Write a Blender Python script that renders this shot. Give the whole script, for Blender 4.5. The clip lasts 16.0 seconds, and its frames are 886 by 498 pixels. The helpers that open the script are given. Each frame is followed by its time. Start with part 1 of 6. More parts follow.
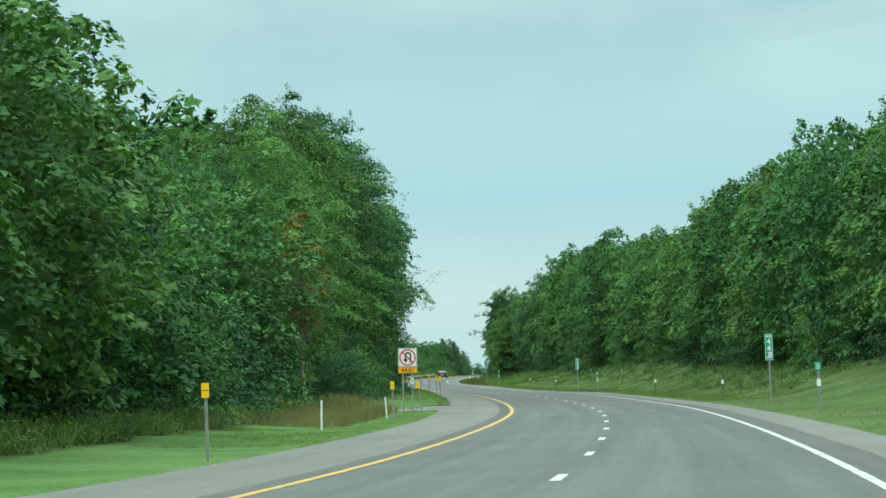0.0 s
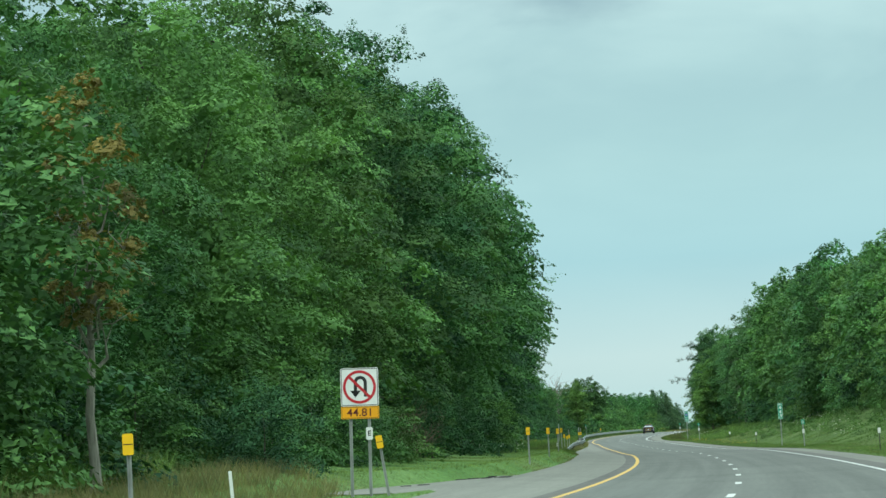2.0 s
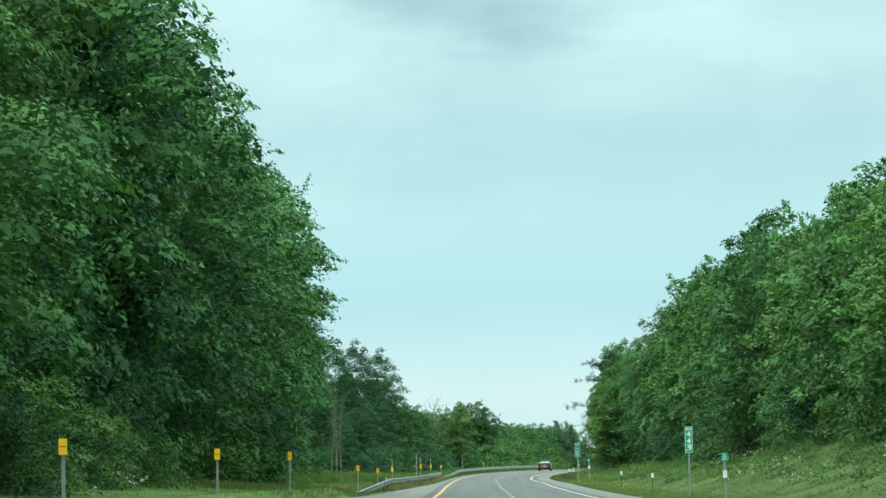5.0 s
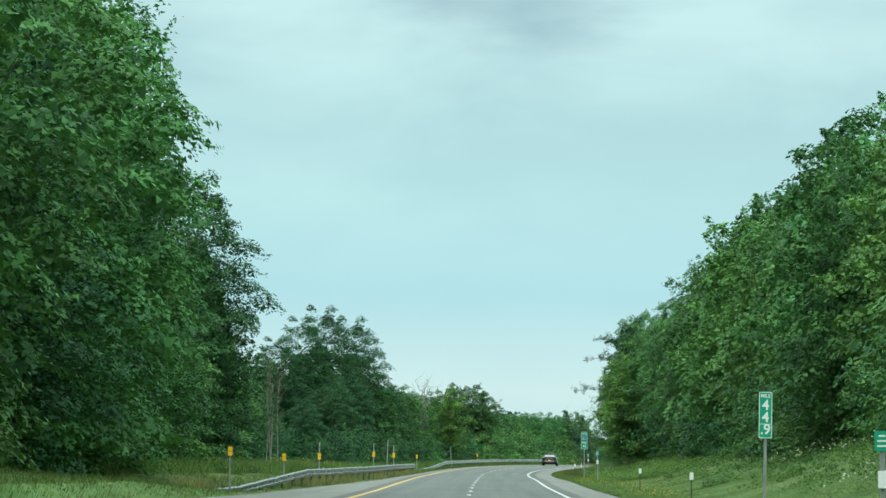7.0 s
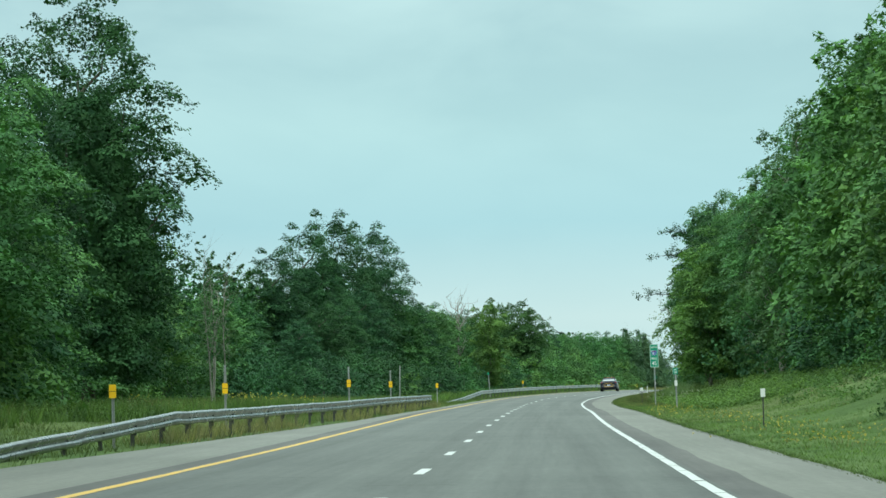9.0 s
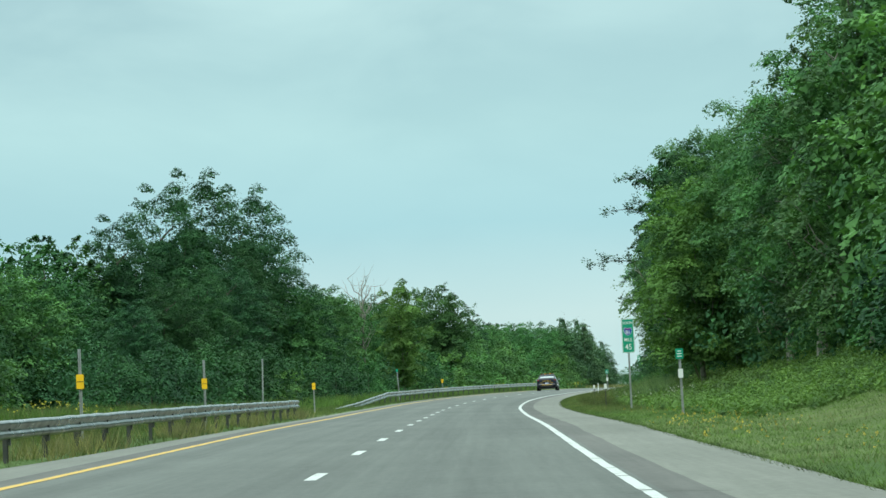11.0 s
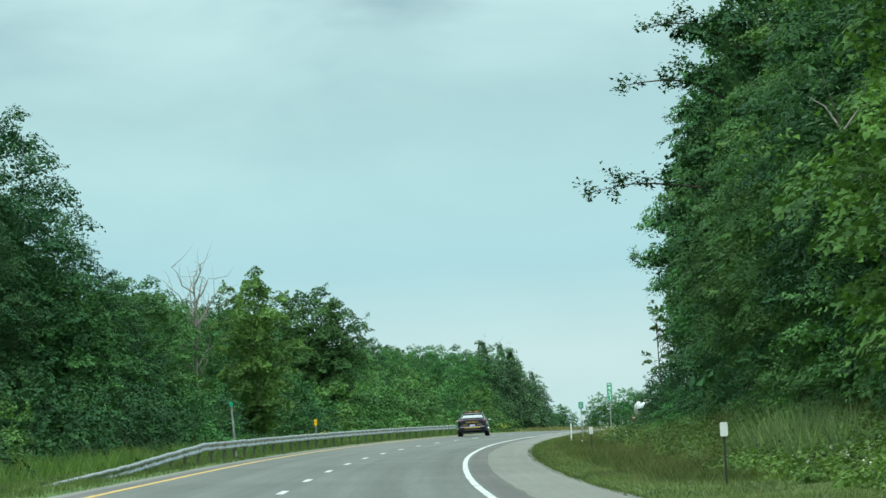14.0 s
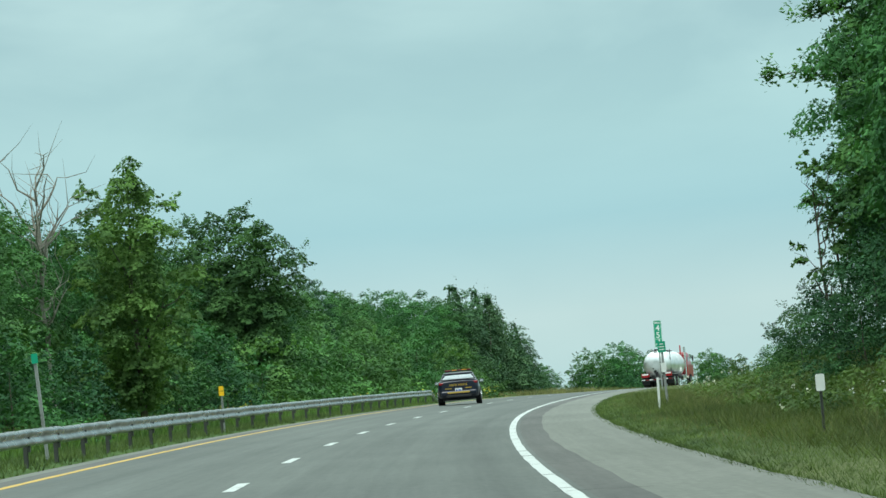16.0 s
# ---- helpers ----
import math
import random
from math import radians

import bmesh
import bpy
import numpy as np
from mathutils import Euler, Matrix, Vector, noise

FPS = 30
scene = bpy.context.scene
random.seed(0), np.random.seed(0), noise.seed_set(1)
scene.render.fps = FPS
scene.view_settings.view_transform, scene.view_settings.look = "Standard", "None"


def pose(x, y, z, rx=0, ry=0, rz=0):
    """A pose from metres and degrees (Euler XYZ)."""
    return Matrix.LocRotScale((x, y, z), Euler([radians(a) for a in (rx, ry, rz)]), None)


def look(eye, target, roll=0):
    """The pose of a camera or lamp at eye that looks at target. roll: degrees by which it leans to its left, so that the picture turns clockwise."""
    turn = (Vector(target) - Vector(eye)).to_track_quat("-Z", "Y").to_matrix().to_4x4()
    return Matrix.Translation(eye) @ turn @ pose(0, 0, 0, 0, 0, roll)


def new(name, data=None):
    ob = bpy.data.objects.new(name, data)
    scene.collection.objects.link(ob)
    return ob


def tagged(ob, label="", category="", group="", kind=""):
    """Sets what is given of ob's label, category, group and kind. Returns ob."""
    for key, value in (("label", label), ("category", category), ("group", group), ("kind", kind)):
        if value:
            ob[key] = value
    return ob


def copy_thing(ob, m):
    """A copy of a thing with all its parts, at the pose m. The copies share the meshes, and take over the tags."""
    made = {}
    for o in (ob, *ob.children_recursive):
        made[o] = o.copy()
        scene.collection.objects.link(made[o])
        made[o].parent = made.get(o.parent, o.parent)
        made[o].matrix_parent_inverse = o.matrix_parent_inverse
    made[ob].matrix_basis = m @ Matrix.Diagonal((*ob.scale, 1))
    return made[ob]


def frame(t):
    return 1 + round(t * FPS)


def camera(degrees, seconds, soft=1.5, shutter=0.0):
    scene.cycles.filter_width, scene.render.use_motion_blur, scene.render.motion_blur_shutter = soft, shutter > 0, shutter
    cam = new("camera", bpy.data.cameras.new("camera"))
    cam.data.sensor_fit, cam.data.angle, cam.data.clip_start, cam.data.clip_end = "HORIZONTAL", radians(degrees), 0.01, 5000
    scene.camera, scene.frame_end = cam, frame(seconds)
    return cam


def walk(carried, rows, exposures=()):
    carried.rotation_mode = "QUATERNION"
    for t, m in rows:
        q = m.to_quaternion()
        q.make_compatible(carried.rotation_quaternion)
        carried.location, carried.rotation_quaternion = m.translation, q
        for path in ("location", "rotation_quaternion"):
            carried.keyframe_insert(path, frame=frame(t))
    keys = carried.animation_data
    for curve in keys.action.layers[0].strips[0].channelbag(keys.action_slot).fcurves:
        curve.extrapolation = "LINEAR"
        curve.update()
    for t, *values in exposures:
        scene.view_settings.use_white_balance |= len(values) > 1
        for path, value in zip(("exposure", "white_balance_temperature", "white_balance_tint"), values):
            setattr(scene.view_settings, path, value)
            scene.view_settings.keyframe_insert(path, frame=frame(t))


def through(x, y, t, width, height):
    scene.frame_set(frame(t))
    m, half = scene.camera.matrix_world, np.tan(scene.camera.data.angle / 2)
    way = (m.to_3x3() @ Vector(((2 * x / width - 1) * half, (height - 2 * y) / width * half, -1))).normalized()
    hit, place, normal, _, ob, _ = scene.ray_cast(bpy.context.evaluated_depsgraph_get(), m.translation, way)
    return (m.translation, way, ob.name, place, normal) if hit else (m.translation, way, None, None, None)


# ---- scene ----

# ================= camera =================
cam = camera(16.23, 16.0, 1.5, 0.0)
# seconds, x, y, z, yaw, pitch, roll
PATH = [
    (0, -1.26, -11.91, 1.330, -1.20, 3.35, -2.39),
    (0.5, 0.75, 7.10, 1.481, -0.30, 3.40, -0.99),
    (1, 2.62, 25.41, 1.656, 0.13, 4.02, -1.12),
    (1.5, 4.41, 44.34, 1.873, 1.51, 5.36, -2.32),
    (2, 5.68, 59.12, 2.062, 3.08, 4.63, -3.18),
    (2.5, 6.82, 73.83, 2.263, 5.27, 4.40, -3.12),
    (3, 7.86, 88.46, 2.477, 5.77, 4.34, -2.65),
    (3.5, 8.81, 103.00, 2.702, 3.86, 4.11, -2.41),
    (4, 9.65, 117.47, 2.936, 2.59, 4.29, -2.17),
    (4.5, 10.34, 131.91, 3.174, 2.04, 4.99, -1.55),
    (4.7, 10.58, 137.67, 3.267, 1.85, 5.16, -1.19),
    (5.2, 11.06, 152.08, 3.491, 1.89, 5.17, -0.89),
    (5.75, 11.44, 167.92, 3.730, 2.00, 5.20, -0.14),
    (6.3, 11.76, 183.76, 3.998, 2.11, 5.22, 0.61),
    (6.8, 11.99, 198.18, 4.274, 2.16, 5.23, 0.91),
    (7, 12.05, 203.96, 4.389, 2.22, 5.03, 0.67),
    (7.5, 12.10, 218.41, 4.677, 2.49, 4.46, 0.68),
    (8, 12.06, 232.88, 4.944, 2.98, 4.83, 0.62),
    (8.5, 11.97, 247.39, 5.174, 3.26, 4.70, -0.29),
    (9, 11.81, 261.93, 5.393, 3.20, 3.78, -1.48),
    (9.5, 11.55, 276.52, 5.632, 3.04, 3.25, -2.66),
    (10, 11.24, 291.15, 5.895, 2.59, 3.22, -2.95),
    (10.2, 11.11, 297.01, 6.006, 2.29, 3.24, -2.73),
    (10.7, 10.80, 311.70, 6.294, 2.06, 3.48, -2.64),
    (11.25, 10.42, 327.90, 6.625, 1.51, 4.10, -2.44),
    (11.8, 10.01, 344.15, 6.967, 0.96, 4.71, -2.24),
    (12.3, 9.66, 358.96, 7.284, 0.73, 4.96, -2.16),
    (12.5, 9.53, 364.89, 7.412, 0.66, 4.98, -2.35),
    (13, 9.23, 379.74, 7.740, 0.52, 4.82, -2.71),
    (13.5, 8.94, 394.60, 8.074, 0.19, 4.59, -2.58),
    (14, 8.64, 409.43, 8.394, -0.17, 4.48, -2.95),
    (14.5, 8.32, 424.19, 8.682, -0.29, 4.62, -3.44),
    (15, 8.03, 438.85, 8.960, -0.44, 4.77, -3.96),
    (15.5, 7.81, 453.37, 9.254, -0.70, 4.44, -4.70),
    (16, 7.63, 467.78, 9.567, -1.12, 3.83, -4.89),
]

walk(cam, [(t, pose(x, y, z, 90 + pitch, 0, yaw) @ pose(0, 0, 0, 0, 0, roll)) for t, x, y, z, yaw, pitch, roll in PATH],
     exposures=[(0.0, 0.02), (1.0, 0.0), (1.5, -0.1), (2.5, 0.14), (3.5, 0.26), (4.7, 0.24), (8.0, 0.09), (13.5, 0.03), (15.0, 0.05), (16.0, -0.09)])

# ================= sky and light =================
SUN_UP, SUN_TURN = radians(52), radians(200)
world = bpy.data.worlds.new("overcast_sky")
scene.world = world
world.use_nodes = True
wn, wl = world.node_tree.nodes, world.node_tree.links
wn.clear()


def wnode(kind, **sets):
    n = wn.new(kind)
    for k, v in sets.items():
        n.inputs[k].default_value = v
    return n


w_out, w_bg = wn.new("ShaderNodeOutputWorld"), wn.new("ShaderNodeBackground")
w_sky = wn.new("ShaderNodeTexSky")
w_sky.sky_type, w_sky.sun_disc, w_sky.sun_elevation, w_sky.sun_rotation = "NISHITA", False, SUN_UP, SUN_TURN
w_co = wn.new("ShaderNodeTexCoord")
w_sep = wn.new("ShaderNodeSeparateXYZ")
wl.new(w_co.outputs["Generated"], w_sep.inputs[0])
# cloud deck: pale towards the horizon, brighter overhead
w_ramp = wn.new("ShaderNodeValToRGB")
w_ramp.color_ramp.elements[0].position, w_ramp.color_ramp.elements[0].color = 0.0, (0.536, 0.780, 0.780, 1)
w_ramp.color_ramp.elements[1].position, w_ramp.color_ramp.elements[1].color = 1.0, (2.100, 2.640, 2.590, 1)
for at, col in ((0.018, (0.520, 0.770, 0.775, 1)), (0.042, (0.585, 0.806, 0.800, 1)), (0.073, (0.405, 0.702, 0.752, 1)), (0.105, (0.470, 0.757, 0.770, 1)), (0.14, (0.491, 0.761, 0.771, 1)), (0.18, (0.540, 0.800, 0.806, 1)), (0.30, (0.920, 1.230, 1.220, 1)), (0.5, (1.580, 2.010, 1.980, 1))):
    e = w_ramp.color_ramp.elements.new(at)
    e.color = col
wl.new(w_sep.outputs["Z"], w_ramp.inputs[0])
w_map = wn.new("ShaderNodeMapping")
w_map.inputs["Scale"].default_value = (1.0, 1.0, 2.6)
w_map.inputs["Location"].default_value = (0.37, 0.1, 0.62)
wl.new(w_co.outputs["Generated"], w_map.inputs[0])
w_n1 = wnode("ShaderNodeTexNoise", Scale=9.0, Detail=5.0, Roughness=0.5, Distortion=0.4)
wl.new(w_map.outputs[0], w_n1.inputs["Vector"])
w_c1 = wn.new("ShaderNodeValToRGB")
w_c1.color_ramp.elements[0].position, w_c1.color_ramp.elements[0].color = 0.36, (0.79, 0.82, 0.85, 1)
w_c1.color_ramp.elements[1].position, w_c1.color_ramp.elements[1].color = 0.62, (1.08, 1.04, 1.03, 1)
wl.new(w_n1.outputs[0], w_c1.inputs[0])
# the heavier clouds hang higher up
w_up = wn.new("ShaderNodeMapRange")
w_up.interpolation_type = "SMOOTHSTEP"
w_up.inputs["From Min"].default_value, w_up.inputs["From Max"].default_value = 0.075, 0.165
w_up.inputs["To Min"].default_value, w_up.inputs["To Max"].default_value = 0.22, 0.95
wl.new(w_sep.outputs["Z"], w_up.inputs[0])
w_mul = wn.new("ShaderNodeMix")
w_mul.data_type, w_mul.blend_type = "RGBA", "MULTIPLY"
wl.new(w_up.outputs[0], w_mul.inputs["Factor"])
wl.new(w_ramp.outputs[0], w_mul.inputs["A"])
wl.new(w_c1.outputs[0], w_mul.inputs["B"])
w_dim = wn.new("ShaderNodeMix")
w_dim.data_type, w_dim.blend_type = "RGBA", "MIX"
w_dim.inputs["Factor"].default_value = 0.94
w_sc = wn.new("ShaderNodeVectorMath")
w_sc.operation = "SCALE"
w_sc.inputs["Scale"].default_value = 0.1
wl.new(w_sky.outputs[0], w_sc.inputs[0])
wl.new(w_sc.outputs[0], w_dim.inputs["A"])
wl.new(w_mul.outputs["Result"], w_dim.inputs["B"])
# one heavy grey cloud hangs over the road ahead
w_off = wn.new("ShaderNodeVectorMath")
w_off.operation = "SUBTRACT"
wl.new(w_co.outputs["Generated"], w_off.inputs[0])
w_off.inputs[1].default_value = (-0.014, 0.985, 0.170)
w_size = wn.new("ShaderNodeVectorMath")
w_size.operation = "MULTIPLY"
wl.new(w_off.outputs[0], w_size.inputs[0])
w_size.inputs[1].default_value = (19.0, 1.5, 52.0)
w_n2 = wnode("ShaderNodeTexNoise", Scale=22.0, Detail=5.0, Roughness=0.55)
wl.new(w_map.outputs[0], w_n2.inputs["Vector"])
w_frayed = wn.new("ShaderNodeVectorMath")
w_frayed.operation = "MULTIPLY_ADD"
wl.new(w_n2.outputs["Color"], w_frayed.inputs[0])
w_frayed.inputs[1].default_value = (1.6, 0.0, 1.6)
wl.new(w_size.outputs[0], w_frayed.inputs[2])
w_mid = wn.new("ShaderNodeVectorMath")
w_mid.operation = "SUBTRACT"
wl.new(w_frayed.outputs[0], w_mid.inputs[0])
w_mid.inputs[1].default_value = (0.8, 0.0, 0.8)
w_len = wn.new("ShaderNodeVectorMath")
w_len.operation = "LENGTH"
wl.new(w_mid.outputs[0], w_len.inputs[0])
w_heavy = wn.new("ShaderNodeMapRange")
w_heavy.interpolation_type = "SMOOTHSTEP"
w_heavy.inputs["From Min"].default_value, w_heavy.inputs["From Max"].default_value = 0.15, 1.25
w_heavy.inputs["To Min"].default_value, w_heavy.inputs["To Max"].default_value = 1.0, 0.0
wl.new(w_len.outputs["Value"], w_heavy.inputs[0])
w_grey = wn.new("ShaderNodeMix")
w_grey.data_type, w_grey.blend_type = "RGBA", "MULTIPLY"
wl.new(w_heavy.outputs[0], w_grey.inputs["Factor"])
wl.new(w_dim.outputs["Result"], w_grey.inputs["A"])
w_grey.inputs["B"].default_value = (0.70, 0.73, 0.78, 1)
wl.new(w_grey.outputs["Result"], w_bg.inputs["Color"])
w_bg.inputs["Strength"].default_value = 1.0
wl.new(w_bg.outputs[0], w_out.inputs[0])

sun_data = bpy.data.lights.new("sun", "SUN")
sun_data.energy, sun_data.angle, sun_data.color = 1.3, radians(25), (0.95, 1.0, 0.94)
sun = new("sun", sun_data)
sun.matrix_world = look((0, 0, 200), (0 + math.sin(SUN_TURN) * -60, 0 - math.cos(SUN_TURN) * 60, 200 - 60 * math.tan(SUN_UP)))


# ================= materials =================
def material(name, base, rough=0.7, metal=0.0, spec=0.4):
    m = bpy.data.materials.new(name)
    m.use_nodes = True
    b = m.node_tree.nodes["Principled BSDF"]
    b.inputs["Base Color"].default_value = (*base, 1)
    b.inputs["Roughness"].default_value, b.inputs["Metallic"].default_value = rough, metal
    b.inputs["Specular IOR Level"].default_value = spec
    return m, m.node_tree.nodes, m.node_tree.links, b


def ramp(nodes, links, source, stops):
    r = nodes.new("ShaderNodeValToRGB")
    el = r.color_ramp.elements
    el[0].position, el[0].color = stops[0][0], (*stops[0][1], 1)
    el[1].position, el[1].color = stops[-1][0], (*stops[-1][1], 1)
    for at, col in stops[1:-1]:
        el.new(at).color = (*col, 1)
    links.new(source, r.inputs[0])
    return r.outputs[0]


def noise_tex(nodes, links, scale, detail=4.0, stretch=(1, 1, 1), source="Object", rough=0.55):
    co = nodes.new("ShaderNodeTexCoord")
    mp = nodes.new("ShaderNodeMapping")
    mp.inputs["Scale"].default_value = stretch
    links.new(co.outputs[source], mp.inputs[0])
    n = nodes.new("ShaderNodeTexNoise")
    n.inputs["Scale"].default_value, n.inputs["Detail"].default_value, n.inputs["Roughness"].default_value = scale, detail, rough
    links.new(mp.outputs[0], n.inputs["Vector"])
    return n.outputs[0]


def mix(nodes, links, a, b, fac, how="MIX"):
    m = nodes.new("ShaderNodeMix")
    m.data_type, m.blend_type = "RGBA", how
    for k, v in (("Factor", fac), ("A", a), ("B", b)):
        if isinstance(v, (int, float)):
            m.inputs[k].default_value = v
        elif isinstance(v, tuple):
            m.inputs[k].default_value = (*v, 1)
        else:
            links.new(v, m.inputs[k])
    return m.outputs["Result"]


def bump(nodes, links, bsdf, height, strength, dist=0.02):
    b = nodes.new("ShaderNodeBump")
    b.inputs["Strength"].default_value, b.inputs["Distance"].default_value = strength, dist
    links.new(height, b.inputs["Height"])
    links.new(b.outputs[0], bsdf.inputs["Normal"])


def asphalt(name, dark, light, streak):
    """Worn paving: stone grain, patches, and streaks along the road (uv: across, along)."""
    m, n, l, b = material(name, light, 0.85, 0, 0.3)
    grain = noise_tex(n, l, 9.0, 6.0)
    patch = noise_tex(n, l, 0.12, 5.0)
    lanes = noise_tex(n, l, 1.0, 3.0, (1.5, 0.012, 1), "UV")
    col = ramp(n, l, patch, [(0.3, dark), (0.7, light)])
    col = mix(n, l, col, ramp(n, l, lanes, [(0.35, (0.72, 0.72, 0.72)), (0.65, (1.12, 1.12, 1.11))]), streak, "MULTIPLY")
    col = mix(n, l, col, ramp(n, l, grain, [(0.3, (0.7, 0.7, 0.7)), (0.7, (1.25, 1.25, 1.25))]), 0.5, "MULTIPLY")
    worn = noise_tex(n, l, 1.0, 5.0, (9.0, 0.22, 1), "UV", 0.7)
    col = mix(n, l, col, ramp(n, l, worn, [(0.3, (0.85, 0.85, 0.85)), (0.7, (1.15, 1.15, 1.15))]), 0.6, "MULTIPLY")
    l.new(col, b.inputs["Base Color"])
    bump(n, l, b, grain, 0.35, 0.01)
    return m


M_ROAD = asphalt("worn_asphalt", (0.102, 0.111, 0.100), (0.130, 0.141, 0.126), 0.7)
M_SHOULDER = asphalt("shoulder_paving", (0.158, 0.162, 0.138), (0.194, 0.198, 0.170), 0.3)
M_CRACK = asphalt("crack_filler", (0.030, 0.030, 0.028), (0.055, 0.055, 0.050), 0.3)
M_RUMBLE = asphalt("rumble_asphalt", (0.092, 0.092, 0.084), (0.128, 0.126, 0.114), 0.6)


def paint(name, colour, under):
    """Road paint, worn through to the paving in places."""
    m, n, l, b = material(name, colour, 0.65, 0, 0.4)
    wear = noise_tex(n, l, 5.0, 6.0)
    big = noise_tex(n, l, 0.5, 3.0)
    f = ramp(n, l, mix(n, l, wear, big, 0.35), [(0.36, (1, 1, 1)), (0.43, (0, 0, 0))])
    l.new(mix(n, l, colour, under, f), b.inputs["Base Color"])
    return m


M_WHITE_LINE = paint("white_road_paint", (0.52, 0.54, 0.51), (0.20, 0.20, 0.18))
M_YELLOW_LINE = paint("yellow_road_paint", (0.58, 0.36, 0.06), (0.22, 0.20, 0.14))


def ground_material(name, tones, dry_share):
    m, n, l, b = material(name, tones[1], 0.95, 0, 0.1)
    fine = noise_tex(n, l, 6.0, 6.0)
    patch = noise_tex(n, l, 0.22, 5.0)
    big = noise_tex(n, l, 0.035, 3.0)
    green = ramp(n, l, patch, [(0.3, tones[0]), (0.5, tones[1]), (0.72, tones[2])])
    dry = ramp(n, l, fine, [(0.3, (0.12, 0.13, 0.045)), (0.7, (0.27, 0.26, 0.13))])
    col = mix(n, l, green, dry, ramp(n, l, big, [(0.5, (0, 0, 0)), (0.7, (dry_share,) * 3)]))
    col = mix(n, l, col, ramp(n, l, fine, [(0.3, (0.55, 0.55, 0.55)), (0.7, (1.3, 1.3, 1.3))]), 0.7, "MULTIPLY")
    l.new(col, b.inputs["Base Color"])
    bump(n, l, b, fine, 0.8, 0.12)
    return m


M_TURF = ground_material("verge_turf", ((0.060, 0.106, 0.030), (0.086, 0.146, 0.042), (0.124, 0.180, 0.062)), 0.4)
M_RANK_TURF = ground_material("rank_turf", ((0.050, 0.082, 0.026), (0.074, 0.112, 0.040), (0.105, 0.140, 0.058)), 0.5)
M_MOWN_TURF = ground_material("mown_turf", ((0.074, 0.158, 0.042), (0.106, 0.212, 0.060), (0.145, 0.255, 0.086)), 0.35)


def leaf_material(name, dark, light, through, tint=0.0, vary=1.0):
    """Leaves: each leaf a little different, each tree a little different, light passing through."""
    m, n, l, b = material(name, light, 0.65, 0, 0.10)
    geo, info = n.new("ShaderNodeNewGeometry"), n.new("ShaderNodeObjectInfo")
    leaf = ramp(n, l, geo.outputs["Random Per Island"], [(0.0, tuple(0.6 * a + 0.4 * b for a, b in zip(dark, light))), (0.8, light), (1.0, tuple(min(1, c * 1.2) for c in light))])
    # painted shading: noise puts cool shaded hollows and warm lit boughs into the colour
    bough_shading = noise_tex(n, l, 0.75, 3.0)
    leaf = mix(n, l, leaf, ramp(n, l, bough_shading, [(0.34, (0.42, 0.47, 0.56)), (0.66, (1.24, 1.20, 1.04))]), 1.0, "MULTIPLY")
    hsv = n.new("ShaderNodeHueSaturation")
    hsv.inputs["Saturation"].default_value = 0.98
    rng = n.new("ShaderNodeMapRange")
    rng.inputs["To Min"].default_value, rng.inputs["To Max"].default_value = 0.498 + tint - 0.015 * vary, 0.498 + tint + 0.015 * vary
    l.new(info.outputs["Random"], rng.inputs[0])
    l.new(rng.outputs[0], hsv.inputs["Hue"])
    val = n.new("ShaderNodeMapRange")
    val.inputs["To Min"].default_value, val.inputs["To Max"].default_value = 0.95 - 0.25 * vary, 0.95 + 0.25 * vary
    mul = n.new("ShaderNodeMath")
    mul.operation, mul.inputs[1].default_value = "MULTIPLY", 7.31
    fr = n.new("ShaderNodeMath")
    fr.operation = "FRACT"
    l.new(info.outputs["Random"], mul.inputs[0])
    l.new(mul.outputs[0], fr.inputs[0])
    l.new(fr.outputs[0], val.inputs[0])
    l.new(val.outputs[0], hsv.inputs["Value"])
    l.new(leaf, hsv.inputs["Color"])
    l.new(hsv.outputs[0], b.inputs["Base Color"])
    tr = n.new("ShaderNodeBsdfTranslucent")
    l.new(mix(n, l, hsv.outputs[0], (1.15, 1.25, 0.6), 1.0, "MULTIPLY"), tr.inputs["Color"])
    ms = n.new("ShaderNodeMixShader")
    ms.inputs[0].default_value = 0.75 * through
    l.new(b.outputs[0], ms.inputs[1])
    l.new(tr.outputs[0], ms.inputs[2])
    l.new(ms.outputs[0], n["Material Output"].inputs[0])
    return m


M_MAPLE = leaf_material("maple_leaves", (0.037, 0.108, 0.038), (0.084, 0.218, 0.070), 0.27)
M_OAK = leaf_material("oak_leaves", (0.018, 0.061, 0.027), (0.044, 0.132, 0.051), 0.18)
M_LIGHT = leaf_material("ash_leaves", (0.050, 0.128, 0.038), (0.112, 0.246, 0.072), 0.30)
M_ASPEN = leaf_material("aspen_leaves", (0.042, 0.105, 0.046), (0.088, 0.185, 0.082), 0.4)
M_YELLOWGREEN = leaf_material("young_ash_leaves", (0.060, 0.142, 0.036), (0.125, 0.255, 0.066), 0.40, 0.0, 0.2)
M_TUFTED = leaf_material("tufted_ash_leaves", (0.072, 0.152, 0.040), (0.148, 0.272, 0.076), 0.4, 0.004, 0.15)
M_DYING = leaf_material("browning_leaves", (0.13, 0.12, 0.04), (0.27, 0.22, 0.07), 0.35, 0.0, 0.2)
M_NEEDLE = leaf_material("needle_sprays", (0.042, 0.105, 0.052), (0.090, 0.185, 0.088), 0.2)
M_GRASS = leaf_material("grass_blades", (0.088, 0.165, 0.040), (0.155, 0.250, 0.070), 0.4)
M_OLIVE = leaf_material("olive_grass_blades", (0.090, 0.138, 0.042), (0.155, 0.210, 0.076), 0.4)
M_RANK = leaf_material("rank_grass_blades", (0.066, 0.112, 0.034), (0.122, 0.182, 0.062), 0.4)
